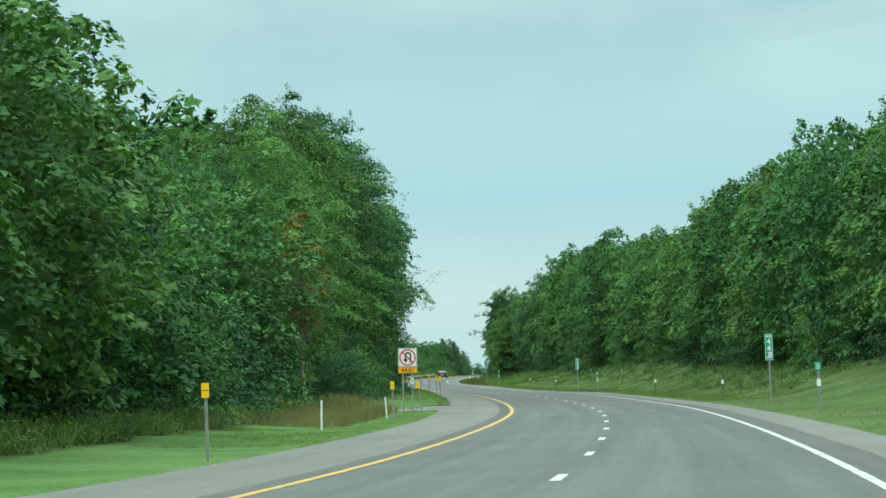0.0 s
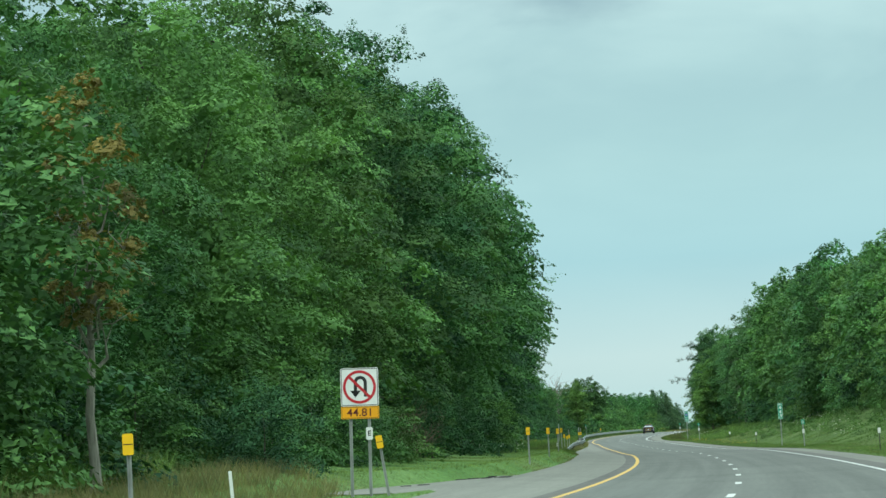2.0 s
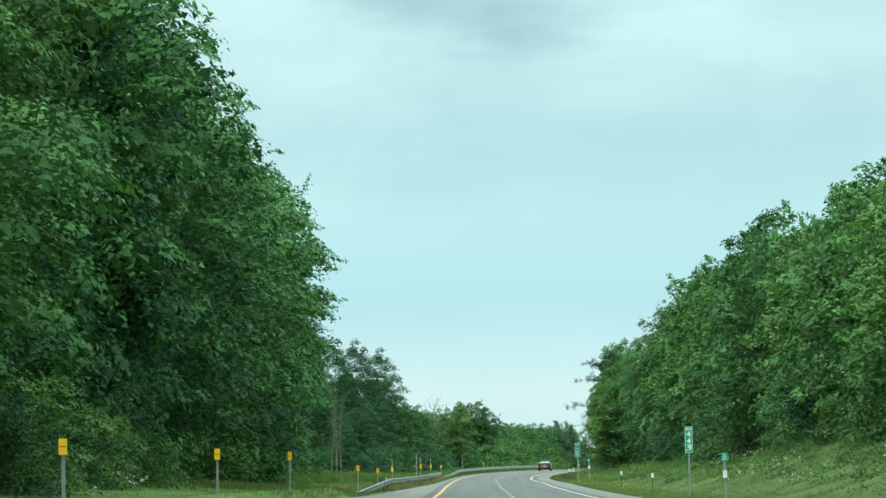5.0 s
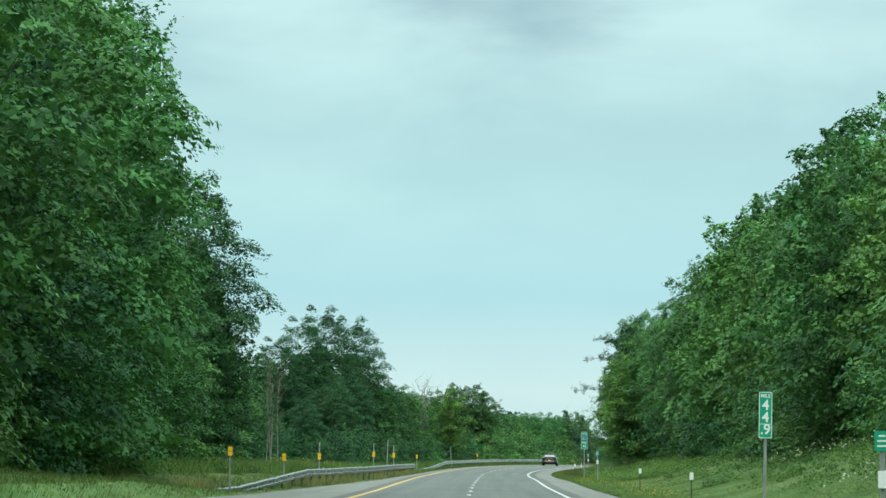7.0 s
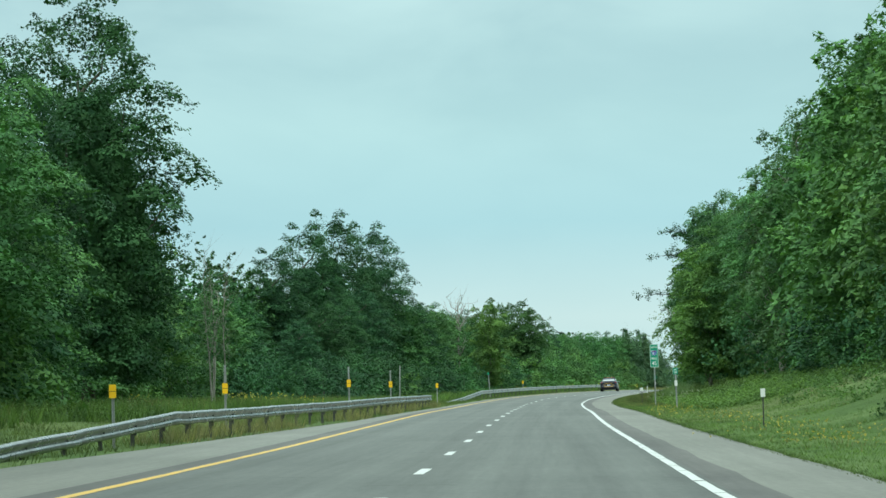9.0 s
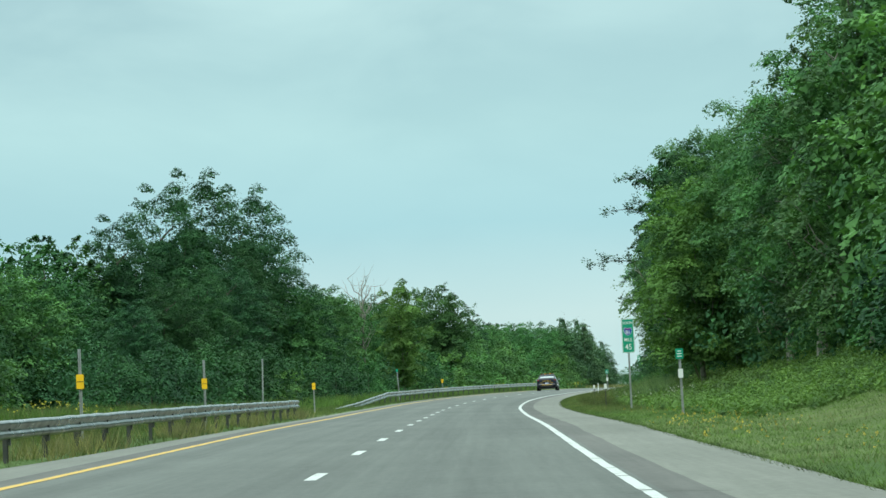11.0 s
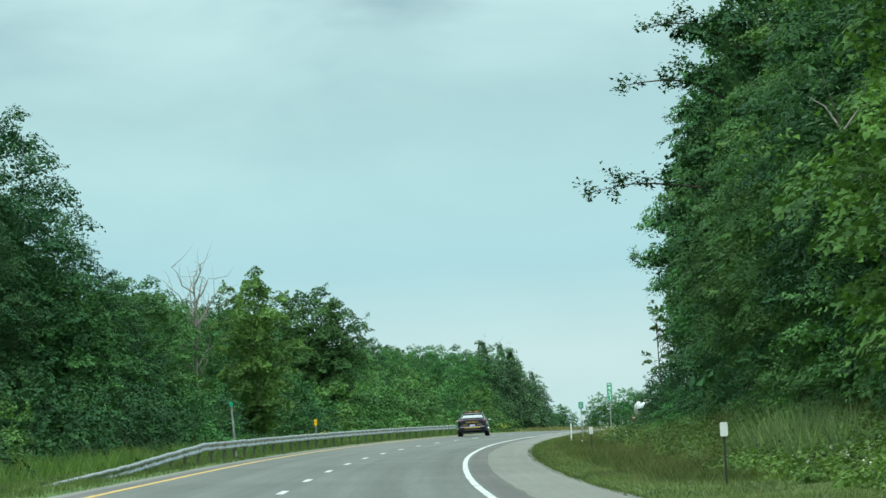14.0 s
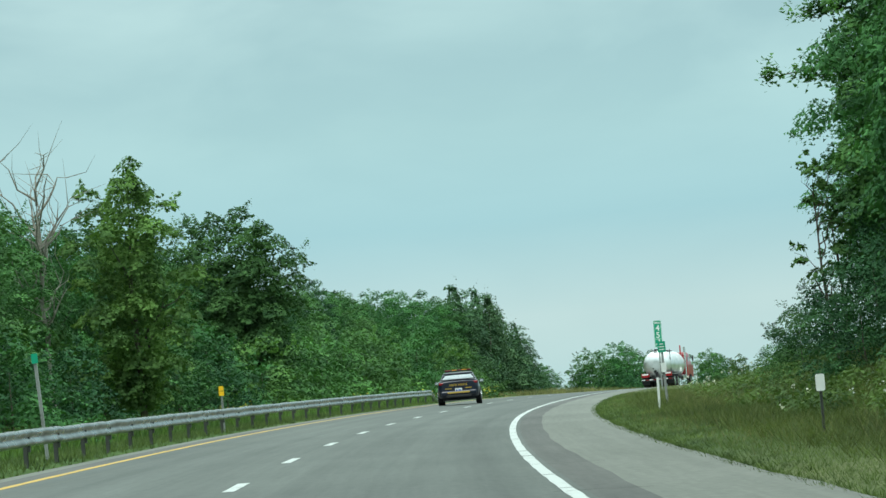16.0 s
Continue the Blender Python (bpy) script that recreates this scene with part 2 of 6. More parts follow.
M_MOWN = leaf_material("mown_grass_blades", (0.165, 0.290, 0.078), (0.260, 0.400, 0.120), 0.4)
M_DRYGRASS = leaf_material("seeding_grass", (0.17, 0.18, 0.075), (0.30, 0.29, 0.14), 0.4)
M_WEED = leaf_material("weed_leaves", (0.056, 0.118, 0.034), (0.104, 0.190, 0.060), 0.4)
M_REED = leaf_material("cattail_blades", (0.10, 0.20, 0.075), (0.19, 0.31, 0.13), 0.35)
M_GOLD = leaf_material("goldenrod_heads", (0.42, 0.34, 0.04), (0.62, 0.52, 0.08), 0.2)
M_LACE = leaf_material("white_flower_heads", (0.50, 0.52, 0.45), (0.75, 0.76, 0.70), 0.2)


def bark(name, dark, light):
    m, n, l, b = material(name, light, 0.9, 0, 0.2)
    f = noise_tex(n, l, 3.0, 6.0, (4, 4, 0.6))
    l.new(ramp(n, l, f, [(0.3, dark), (0.7, light)]), b.inputs["Base Color"])
    bump(n, l, b, f, 0.7, 0.04)
    return m


M_BARK = bark("grey_bark", (0.045, 0.038, 0.03), (0.14, 0.125, 0.10))
M_DEADWOOD = bark("dead_brown_brush", (0.075, 0.050, 0.036), (0.20, 0.145, 0.105))
M_PALEBARK = bark("pale_bark", (0.16, 0.15, 0.125), (0.36, 0.34, 0.29))


def metal(name, base, rough, grime=0.5):
    m, n, l, b = material(name, base, rough, 0.95, 0.5)
    f = noise_tex(n, l, 1.6, 6.0)
    l.new(mix(n, l, base, ramp(n, l, f, [(0.35, (0.55, 0.55, 0.52)), (0.65, (1.1, 1.1, 1.1))]), grime, "MULTIPLY"), b.inputs["Base Color"])
    l.new(ramp(n, l, f, [(0.3, (rough + 0.15,) * 3), (0.7, (rough - 0.08,) * 3)]), b.inputs["Roughness"])
    return m


M_GALV = metal("galvanised_steel", (0.27, 0.285, 0.28), 0.28, 0.7)
M_GALV_DULL = metal("dull_galvanised_post", (0.42, 0.44, 0.43), 0.55)
M_WEATHERED = metal("weathered_rail_post", (0.13, 0.14, 0.13), 0.75)
M_TANK = metal("brushed_tank_steel", (0.82, 0.84, 0.83), 0.34, 0.35)
M_CHROME = metal("bright_metal", (0.8, 0.8, 0.8), 0.15, 0.2)


def painted(name, base, rough=0.5, dirt=0.25, spec=0.4, coat=0.0):
    m, n, l, b = material(name, base, rough, 0, spec)
    f = noise_tex(n, l, 4.0, 5.0)
    l.new(mix(n, l, base, ramp(n, l, f, [(0.3, (0.6, 0.58, 0.54)), (0.62, (1.08, 1.08, 1.08))]), dirt, "MULTIPLY"), b.inputs["Base Color"])
    b.inputs["Coat Weight"].default_value = coat
    b.inputs["Coat Roughness"].default_value = 0.08
    return m


M_GREEN_SIGN = painted("green_sign_sheeting", (0.0, 0.30, 0.17), 0.4, 0.2)
M_WHITE_SIGN = painted("white_sign_sheeting", (0.74, 0.76, 0.74), 0.45, 0.2)
M_YELLOW_SIGN = painted("yellow_sign_sheeting", (0.86, 0.50, 0.01), 0.45, 0.15)
M_AMBER_SIGN = painted("amber_sign_sheeting", (0.84, 0.37, 0.008), 0.45, 0.15)
M_RED_SIGN = painted("red_sign_ink", (0.50, 0.02, 0.03), 0.45, 0.15)
M_BROWN_SIGN = painted("red_brown_sign_ink", (0.11, 0.018, 0.012), 0.5, 0.15)
M_BLACK_SIGN = painted("black_sign_ink", (0.02, 0.02, 0.02), 0.5, 0.15)
M_BLUE_SIGN = painted("blue_sign_ink", (0.01, 0.07, 0.38), 0.45, 0.1)
M_NAVY = painted("navy_car_paint", (0.005, 0.008, 0.022), 0.3, 0.2, 0.4, 0.5)
M_DARKCAR = painted("charcoal_car_paint", (0.02, 0.021, 0.023), 0.3, 0.2, 0.5, 0.8)
M_GOLD_DECAL = painted("yellow_decal", (0.42, 0.27, 0.03), 0.4, 0.1)
M_RED_PAINT = painted("red_truck_paint", (0.34, 0.012, 0.015), 0.35, 0.2, 0.5, 0.6)
M_BLACK = painted("black_plastic", (0.014, 0.014, 0.015), 0.6, 0.3)
M_RUBBER = painted("tyre_rubber", (0.016, 0.016, 0.016), 0.85, 0.4, 0.2)
M_LAMP_RED = painted("red_lamp_lens", (0.20, 0.008, 0.012), 0.15, 0.05, 0.6)
M_LAMP_AMBER = painted("amber_lamp_lens", (0.75, 0.25, 0.01), 0.15, 0.05, 0.6)
M_WHITE_PAINT = painted("white_box_paint", (0.62, 0.64, 0.64), 0.5, 0.35)
M_GLASS, _n, _l, _b = material("tinted_car_glass", (0.04, 0.06, 0.065), 0.05, 0, 1.0)
_b.inputs["IOR"].default_value = 1.7
_b.inputs["Coat Weight"].default_value = 1.0
_b.inputs["Coat IOR"].default_value = 1.8


# ================= the lie of the land =================
# alignment of the right-hand lane's middle, every 40 m from y = -80
ROAD_X = (-8.9, -4.3, 0.0, 4.02, 7.27, 9.78, 11.26, 12.01, 12.02, 11.48, 10.61, 9.64, 8.83, 8.01, 7.49, 7.94, 9.75, 13.23, 17.96, 24.0, 31.5, 40.5, 51.0, 63.0, 76.5, 91.0, 106.0, 121.0)
ROAD_Z = (-0.3, 0.02, 0.36, 0.76, 1.3, 1.91, 2.55, 3.25, 4.0, 4.63, 5.4, 6.25, 7.13, 7.92, 8.78, 9.74, 10.7, 11.63, 12.47, 13.15, 13.6, 13.7, 13.4, 12.7, 11.7, 10.5, 9.2, 8.0)
_ky = np.arange(len(ROAD_X)) * 40.0 - 80.0
_fy = np.arange(-80.0, 1000.01, 1.0)


def _smooth(values):
    v = np.array(values)
    s = np.gradient(v, 40.0)
    i = np.clip(((_fy + 80) // 40).astype(int), 0, len(v) - 2)
    u = (_fy - _ky[i]) / 40.0
    return (v[i] * (2 * u**3 - 3 * u**2 + 1) + 40 * s[i] * (u**3 - 2 * u**2 + u) + v[i + 1] * (3 * u**2 - 2 * u**3) + 40 * s[i + 1] * (u**3 - u**2))


_fx, _fz = _smooth(ROAD_X), _smooth(ROAD_Z)
_fh = np.arctan(np.gradient(_fx, 1.0))


def heading(y):
    return np.interp(y, _fy, _fh)


def centre(y):
    """Middle of the lane, carried on straight past both ends."""
    y = np.asarray(y, float)
    x = np.interp(y, _fy, _fx)
    x = np.where(y > 1000, _fx[-1] + (y - 1000) * np.tan(_fh[-1]), x)
    x = np.where(y < -80, _fx[0] + (y + 80) * np.tan(_fh[0]), x)
    return x, np.interp(y, _fy, _fz)


def crossfall(y):
    return np.interp(y, [250, 450], [0.0076, 0.0222])


def left_edge(y):
    return -np.interp(y, [-80, 315, 340, 373, 400, 455], [9.0, 9.0, 8.2, 7.15, 6.8, 6.6])


RIGHT_EDGE = 3.8


def apron_outer(y):
    """Outer edge of the paved turnout beside the left shoulder."""
    return -np.interp(y, [130, 142, 150, 158], [11.7, 10.9, 10.0, 8.95])


def apron_inner(y):
    return -np.interp(y, [130, 134], [9.6, 8.75])


def on_apron(y, l):
    return (y > 130) & (y < 158) & (l > apron_outer(y) - 0.05) & (l < apron_inner(y) + 0.05)


def lift(y, l):
    """How far the left shoulder tilts up along the high side of the curve."""
    return 0.15 * np.interp(y, [105, 135, 280, 310], [0, 1, 1, 0]) * np.clip((-np.asarray(l, float) - 6.2) / 2.6, 0, 1)


def bank(y, l):
    """Height of the grassy step beyond the left shoulder."""
    u = np.clip((np.minimum(apron_outer(y), -9.0) - 0.05 - np.asarray(l, float)) / 1.0, 0, 1)
    return 0.42 * np.interp(y, [105, 135, 280, 310], [0, 1, 1, 0]) * u * u * (3 - 2 * u)


def rise(y, l):
    """Height of the land over the lane's middle, l metres to the right of it."""
    y, l = np.asarray(y, float), np.asarray(l, float)
    steep = np.interp(y, [0, 60, 200, 270, 300, 350, 400, 460, 500, 540, 575, 620], [0.26, 0.28, 0.26, 0.36, 0.42, 0.30, 0.26, 0.32, 0.44, 0.42, 0.24, 0.08])
    foot = np.interp(y, [0, 450, 490, 560], [6.6, 6.6, 6.4, 6.8])
    up = np.clip(l - foot, 0, None)
    right = steep * (up - 1.2 * (1 - np.exp(-up / 1.2))) * np.exp(-np.clip(up - 10, 0, None) / 60)
    left = np.interp(y, [0, 470, 520], [0.42, 0.42, 0.2]) * np.clip((-l - 10.5) / 5.0, 0, 1) ** 1.3
    left = left + np.clip((-l - 27) * 0.2, 0, 3.2) * np.interp(y, [0, 620, 680], [1, 1, 0])
    flat = -crossfall(y) * np.clip(l, left_edge(y), RIGHT_EDGE)
    lip = np.where((l < left_edge(y) - 0.25) | (l > RIGHT_EDGE + 0.25), 0.03, 0.0)
    return flat + right + left + lip + lift(y, l) + bank(y, l)


def spot(y, l, up=0.0, road=False):
    """World place of a point y along, l right of the lane's middle, up metres over the land (or over the paving)."""
    x, z = centre(y)
    h = heading(y)
    base = -crossfall(y) * l + lift(y, l) if road else rise(y, l)
    return np.stack([x + np.cos(h) * l, y - np.sin(h) * l, z + base + up], -1)


def facing(y, turn=0.0):
    """Turn of a thing that faces back down the road."""
    return math.degrees(-heading(y)) + turn


# ================= mesh helpers =================
def mesh_object(name, data, mat, parent=None, label=""):
    if mat is not None:
        data.materials.append(mat)
    ob = new(name, data)
    ob.parent = parent
    if label:
        ob["label"] = label
    return ob


def part(name, bm, mat, parent=None, label=""):
    me = bpy.data.meshes.new(name)
    bm.to_mesh(me)
    bm.free()
    return mesh_object(name, me, mat, parent, label)


def empty(name, m):
    ob = new(name)
    ob.empty_display_size = 0.3
    ob.matrix_world = m
    return ob


def bm_box(sx, sy, sz, at=(0, 0, 0), bevel=0.0, bm=None, turn=None):
    bm = bm or bmesh.new()
    m = Matrix.Translation(at) @ (turn or Matrix()) @ Matrix.Diagonal((sx, sy, sz, 1))
    made = bmesh.ops.create_cube(bm, size=1.0, matrix=m)
    if bevel:
        es = list({e for v in made["verts"] for e in v.link_edges})
        bmesh.ops.bevel(bm, geom=es, offset=bevel, segments=2, affect="EDGES", profile=0.5)
    return bm


def bm_tube(r, depth, at=(0, 0, 0), axis="Z", r2=None, n=12, bm=None, bevel=0.0):
    bm = bm or bmesh.new()
    turn = {"Z": Matrix(), "X": Matrix.Rotation(radians(90), 4, "Y"), "Y": Matrix.Rotation(radians(90), 4, "X")}[axis]
    made = bmesh.ops.create_cone(bm, cap_ends=True, segments=n, radius1=r, radius2=r if r2 is None else r2, depth=depth, matrix=Matrix.Translation(at) @ turn)
    if bevel:
        es = [e for e in {e for v in made["verts"] for e in v.link_edges} if len(e.link_faces) == 2 and e.calc_face_angle(0) > 1.0]
        bmesh.ops.bevel(bm, geom=es, offset=bevel, segments=2, affect="EDGES", profile=0.5)
    return bm


def bm_loft(rings, closed=True, caps=True, bm=None, smooth=True):
    """A skin over rings of equal length."""
    bm = bm or bmesh.new()
    rows = [[bm.verts.new(p) for p in ring] for ring in rings]
    n = len(rows[0])
    for a, b in zip(rows, rows[1:]):
        for i in range(n if closed else n - 1):
            f = bm.faces.new((a[i], a[(i + 1) % n], b[(i + 1) % n], b[i]))
            f.smooth = smooth
    if caps and closed:
        bm.faces.new(rows[0][::-1])
        bm.faces.new(rows[-1])
    bmesh.ops.recalc_face_normals(bm, faces=bm.faces)
    return bm


def bm_panel(w, h, thick=0.004, r=0.03, at=(0, 0, 0)):
    """A flat sign blank with rounded corners, facing -y."""
    pts = []
    for cx, cz, a0 in ((w / 2 - r, h / 2 - r, 0), (-w / 2 + r, h / 2 - r, 90), (-w / 2 + r, -h / 2 + r, 180), (w / 2 - r, -h / 2 + r, 270)):
        for k in range(5):
            a = radians(a0 + 22.5 * k)
            pts.append((cx + r * math.cos(a), cz + r * math.sin(a)))
    return bm_loft([[(at[0] + x, at[1] - thick / 2, at[2] + z) for x, z in pts], [(at[0] + x, at[1] + thick / 2, at[2] + z) for x, z in pts]], smooth=False)


def bm_border(w, h, line, thick, r, at):
    """A thin frame of that line width, facing -y."""
    bm = bmesh.new()
    outer, inner = [], []
    for ring, ww, hh, rr in ((outer, w, h, r), (inner, w - 2 * line, h - 2 * line, max(r - line, 0.004))):
        for cx, cz, a0 in ((ww / 2 - rr, hh / 2 - rr, 0), (-ww / 2 + rr, hh / 2 - rr, 90), (-ww / 2 + rr, -hh / 2 + rr, 180), (ww / 2 - rr, -hh / 2 + rr, 270)):
            for k in range(5):
                a = radians(a0 + 22.5 * k)
                ring.append((cx + rr * math.cos(a), cz + rr * math.sin(a)))
    rows = [[bm.verts.new((at[0] + x, at[1] + dy, at[2] + z)) for x, z in ring] for ring, dy in ((outer, 0), (outer, -thick), (inner, -thick), (inner, 0))]
    n = len(outer)
    for a, b in zip(rows, rows[1:] + rows[:1]):
        for i in range(n):
            bm.faces.new((a[i], a[(i + 1) % n], b[(i + 1) % n], b[i]))
    bmesh.ops.recalc_face_normals(bm, faces=bm.faces)
    return bm


def lettering(name, text, size, mat, parent, at, turn=(90, 0, 0), wide=1.0, bold=0.0):
    cu = bpy.data.curves.new(name, "FONT")
    cu.body, cu.size, cu.align_x, cu.align_y, cu.extrude, cu.offset = text, size, "CENTER", "CENTER", 0.002, bold
    cu.materials.append(mat)
    ob = new(name, cu)
    ob.parent = parent
    ob.matrix_local = pose(*at, *turn) @ Matrix.Diagonal((wide, 1, 1, 1))
    return ob


def quick_mesh(name, verts, quads):
    """A mesh of loose or joined quads, from arrays."""
    me = bpy.data.meshes.new(name)
    v, q = np.asarray(verts, np.float32).reshape(-1, 3), np.asarray(quads, np.int32)
    k = q.shape[1]
    me.vertices.add(len(v))
    me.vertices.foreach_set("co", v.ravel())
    me.loops.add(q.size)
    me.loops.foreach_set("vertex_index", q.ravel())
    me.polygons.add(len(q))
    me.polygons.foreach_set("loop_start", np.arange(0, q.size, k, dtype=np.int32))
    me.update(calc_edges=True)
    return me


def sheet(name, mat, ys, offsets, lift=0.0, land=False):
    """A strip of ground or paving: rows along the road, each with the given offsets (numbers or functions of y)."""
    ys = np.asarray(ys, float)
    cols = [np.array([o(y) if callable(o) else o for y in ys], float) for o in offsets]
    v = np.stack([spot(ys, c, lift, road=not land) for c in cols], 1)
    n, k = len(ys), len(cols)
    i = (np.arange(n - 1)[:, None] * k + np.arange(k - 1)).ravel()
    me = quick_mesh(name, v, np.stack([i, i + 1, i + k + 1, i + k], 1))
    uv = me.uv_layers.new(name="across_along")
    flat = np.stack([np.stack(cols, 1), np.repeat(ys[:, None], k, 1)], -1).reshape(-1, 2)
    idx = np.empty(len(me.loops), np.int32)
    me.loops.foreach_get("vertex_index", idx)
    uv.data.foreach_set("uv", flat[idx].astype(np.float32).ravel())
    me.polygons.foreach_set("use_smooth", np.ones(len(me.polygons), bool))
    return mesh_object(name, me, mat)


# ================= ground and road =================
def make_ground():
    ys = np.concatenate([np.arange(-700, -80, 40), np.arange(-80, 760, 4), np.arange(760, 1000, 10), np.arange(1000, 2600, 80)])
    ls = [-900, -500, -300, -180, -110, -70, -50, -36, -27, -21, -17, -15.7, -14.5, -13.5, -12.5, -11.5, -10.9, -10.4, -9.9, -9.6, lambda y: left_edge(y) - 0.3, lambda y: left_edge(y) + 0.25, -4, 0, 3,
          RIGHT_EDGE - 0.25, RIGHT_EDGE + 0.3, 4.7, 5.6, 6.2, 7.0, 7.8, 8.6, 9.6, 11, 12.5, 14.5, 17, 20, 25, 32, 42, 60, 90, 150, 260, 500, 900]
    ys = np.asarray(ys, float)
    cols = [np.array([o(y) if callable(o) else o for y in ys], float) for o in ls]
    for a in (16, 17, 18, 19):
        cols[a] = np.minimum(cols[a], cols[20] - 0.12 * (20 - a))
    v = np.stack([spot(ys, c) for c in cols], 1)
    under = np.stack([(c > left_edge(ys) + 0.1) & (c < RIGHT_EDGE - 0.1) for c in cols], 1)
    v[..., 2] -= np.where(under, 0.12, 0.0)
    rough = np.array([[noise.noise(Vector((p[0] * 0.35, p[1] * 0.35, 0))) for p in row] for row in v])
    far = np.stack([np.clip((np.abs(c + 2.5) - 8) / 4, 0, 1) for c in cols], 1)
    calm = np.stack([np.where((ys > 126) & (ys < 164) & (c > -13) & (c < -8), 0.0, 1.0) for c in cols], 1)
    v[..., 2] += rough * 0.16 * far * calm
    n, k = len(ys), len(cols)
    i = (np.arange(n - 1)[:, None] * k + np.arange(k - 1)).ravel()
    me = quick_mesh("ground", v, np.stack([i, i + 1, i + k + 1, i + k], 1))
    me.polygons.foreach_set("use_smooth", np.ones(len(me.polygons), bool))
    ground = mesh_object("ground", me, M_TURF)
    me.materials.append(M_MOWN_TURF)
    mid_y = np.repeat((ys[:-1] + ys[1:]) / 2, k - 1)
    mid_l = np.stack([(cols[a][:-1] + cols[a][1:]) / 2 for a in range(k - 1)], 1).ravel()
    mown = (mid_l < -6) & (mid_l > -np.interp(mid_y, [100, 140, 350, 400], [13.8, 15.8, 15.8, 9.8])) & (mid_y > -80) & (mid_y < 300)
    me.materials.append(M_RANK_TURF)
    rank = (mid_l > 3) & (mid_l < 14) & (mid_y > 462) & (mid_y < 660)
    me.polygons.foreach_set("material_index", mown.astype(np.int32) + 2 * rank.astype(np.int32))
    return tagged(ground, "mown green roadside turf rising into a bank", "ground", kind="structure")


make_ground()
ROAD_YS = np.concatenate([np.arange(-80, 720, 3.0), np.arange(720, 1000.1, 8.0)])
LANE_L, LANE_R = -5.84, lambda y: float(np.interp(y, [240, 300], [1.98, 1.82]))
STRIP_R = lambda y: float(np.interp(y, [240, 300], [2.6, 2.32]))
STRIP_EDGE = lambda y: STRIP_R(y) + 0.07 * noise.noise(Vector((y * 0.55, 3.3, 0.5)))
VERGE_EDGE = lambda y: RIGHT_EDGE + 0.10 * noise.noise(Vector((y * 0.4, 8.1, 0.5)))
road = tagged(sheet("road", M_ROAD, ROAD_YS, [LANE_L, -4.6, -3.66, -2.7, -1.83, -0.9, 0.0, 0.9, 1.5, LANE_R]), "worn grey asphalt carriageway of two lanes", "road", kind="structure")
tagged(sheet("shoulder_left", M_SHOULDER, ROAD_YS, [lambda y: float(left_edge(y)), lambda y: 0.5 * float(left_edge(y)) - 3.2, -6.25]), "pale paved shoulder beside the yellow line", "shoulder", kind="structure")
tagged(sheet("rumble_left", M_RUMBLE, ROAD_YS, [-6.25, LANE_L]), "dark milled strip of asphalt beside the yellow line", "road strip", kind="structure")
tagged(sheet("rumble_right", M_RUMBLE, ROAD_YS, [LANE_R, lambda y: 0.5 * (LANE_R(y) + STRIP_R(y)), STRIP_EDGE]), "dark milled strip of asphalt beside the white line", "road strip", kind="structure")
tagged(sheet("shoulder_right", M_SHOULDER, ROAD_YS, [STRIP_EDGE, 3.1, VERGE_EDGE]), "pale paved shoulder beside the white line", "shoulder", kind="structure")


turnout = tagged(sheet("turnout", M_SHOULDER, np.concatenate([np.arange(130, 158, 1.5), [158.0]]), [(lambda y, u=u: float((1 - u) * apron_outer(y) + u * apron_inner(y))) for u in (0, 0.15, 0.3, 0.5, 0.7, 0.85, 1.0)], 0.02, land=True), "pale paved turnout joining the left shoulder", "turnout", kind="structure")
for _v in turnout.data.vertices:  # its inner edge runs under the shoulder
    if _v.index % 7 == 6:
        _v.co.z -= 0.06


def scraps():
    """Crumbled dark asphalt along the turnout's outer edge."""
    rng = np.random.default_rng(31)
    for y0, n, reach in ((149.5, 16, 5.0), (139.0, 2, 3.0)):
        for k in range(n):
            y = y0 + rng.uniform(0, reach)
            l = float(apron_outer(y)) + rng.uniform(0.0, 0.75)
            bm = bm_box(rng.uniform(0.1, 0.3), rng.uniform(0.15, 0.4), 0.02, tuple(spot(np.array(y), np.array(l), 0.03)), 0.008, turn=Matrix.Rotation(rng.uniform(0, 3), 4, "Z"))
            tagged(part("asphalt_scrap", bm, M_CRACK), "broken slab of dark asphalt at the paving's edge", "rubble", "broken asphalt by the turnout")


scraps()


def wavering(l, amp, seed):
    return lambda y: (l(y) if callable(l) else l) + amp * noise.noise(Vector((y * 0.9, seed, 0.5)))


line_ys = np.arange(-80, 760, 0.9)
tagged(sheet("edge_line_yellow", M_YELLOW_LINE, line_ys, [wavering(-5.76, 0.02, 1.0), wavering(-5.60, 0.02, 4.0)], 0.005), "worn solid yellow edge line", "road marking", kind="structure")


def edge_line():
    """The white edge line, laid in lengths with thin gaps at the cracks."""
    base = None
    rng = np.random.default_rng(5)
    y = -80.0
    while y < 760:
        step = rng.choice([3.1, 4.6, 6.2]) + rng.uniform(-0.3, 0.3)
        ys = np.linspace(y, y + step - rng.uniform(0.06, 0.30), 9)
        ob = sheet("edge_line_white" if base is None else "line_length", M_WHITE_LINE, ys, [wavering(lambda y: LANE_R(y) - 0.22, 0.015, 7.0), wavering(lambda y: LANE_R(y) - 0.08, 0.012, 9.0)], 0.005)
        if base is None:
            base = tagged(ob, "worn solid white edge line", "road marking", kind="structure")
        else:
            ob.parent = base
        y += step


edge_line()


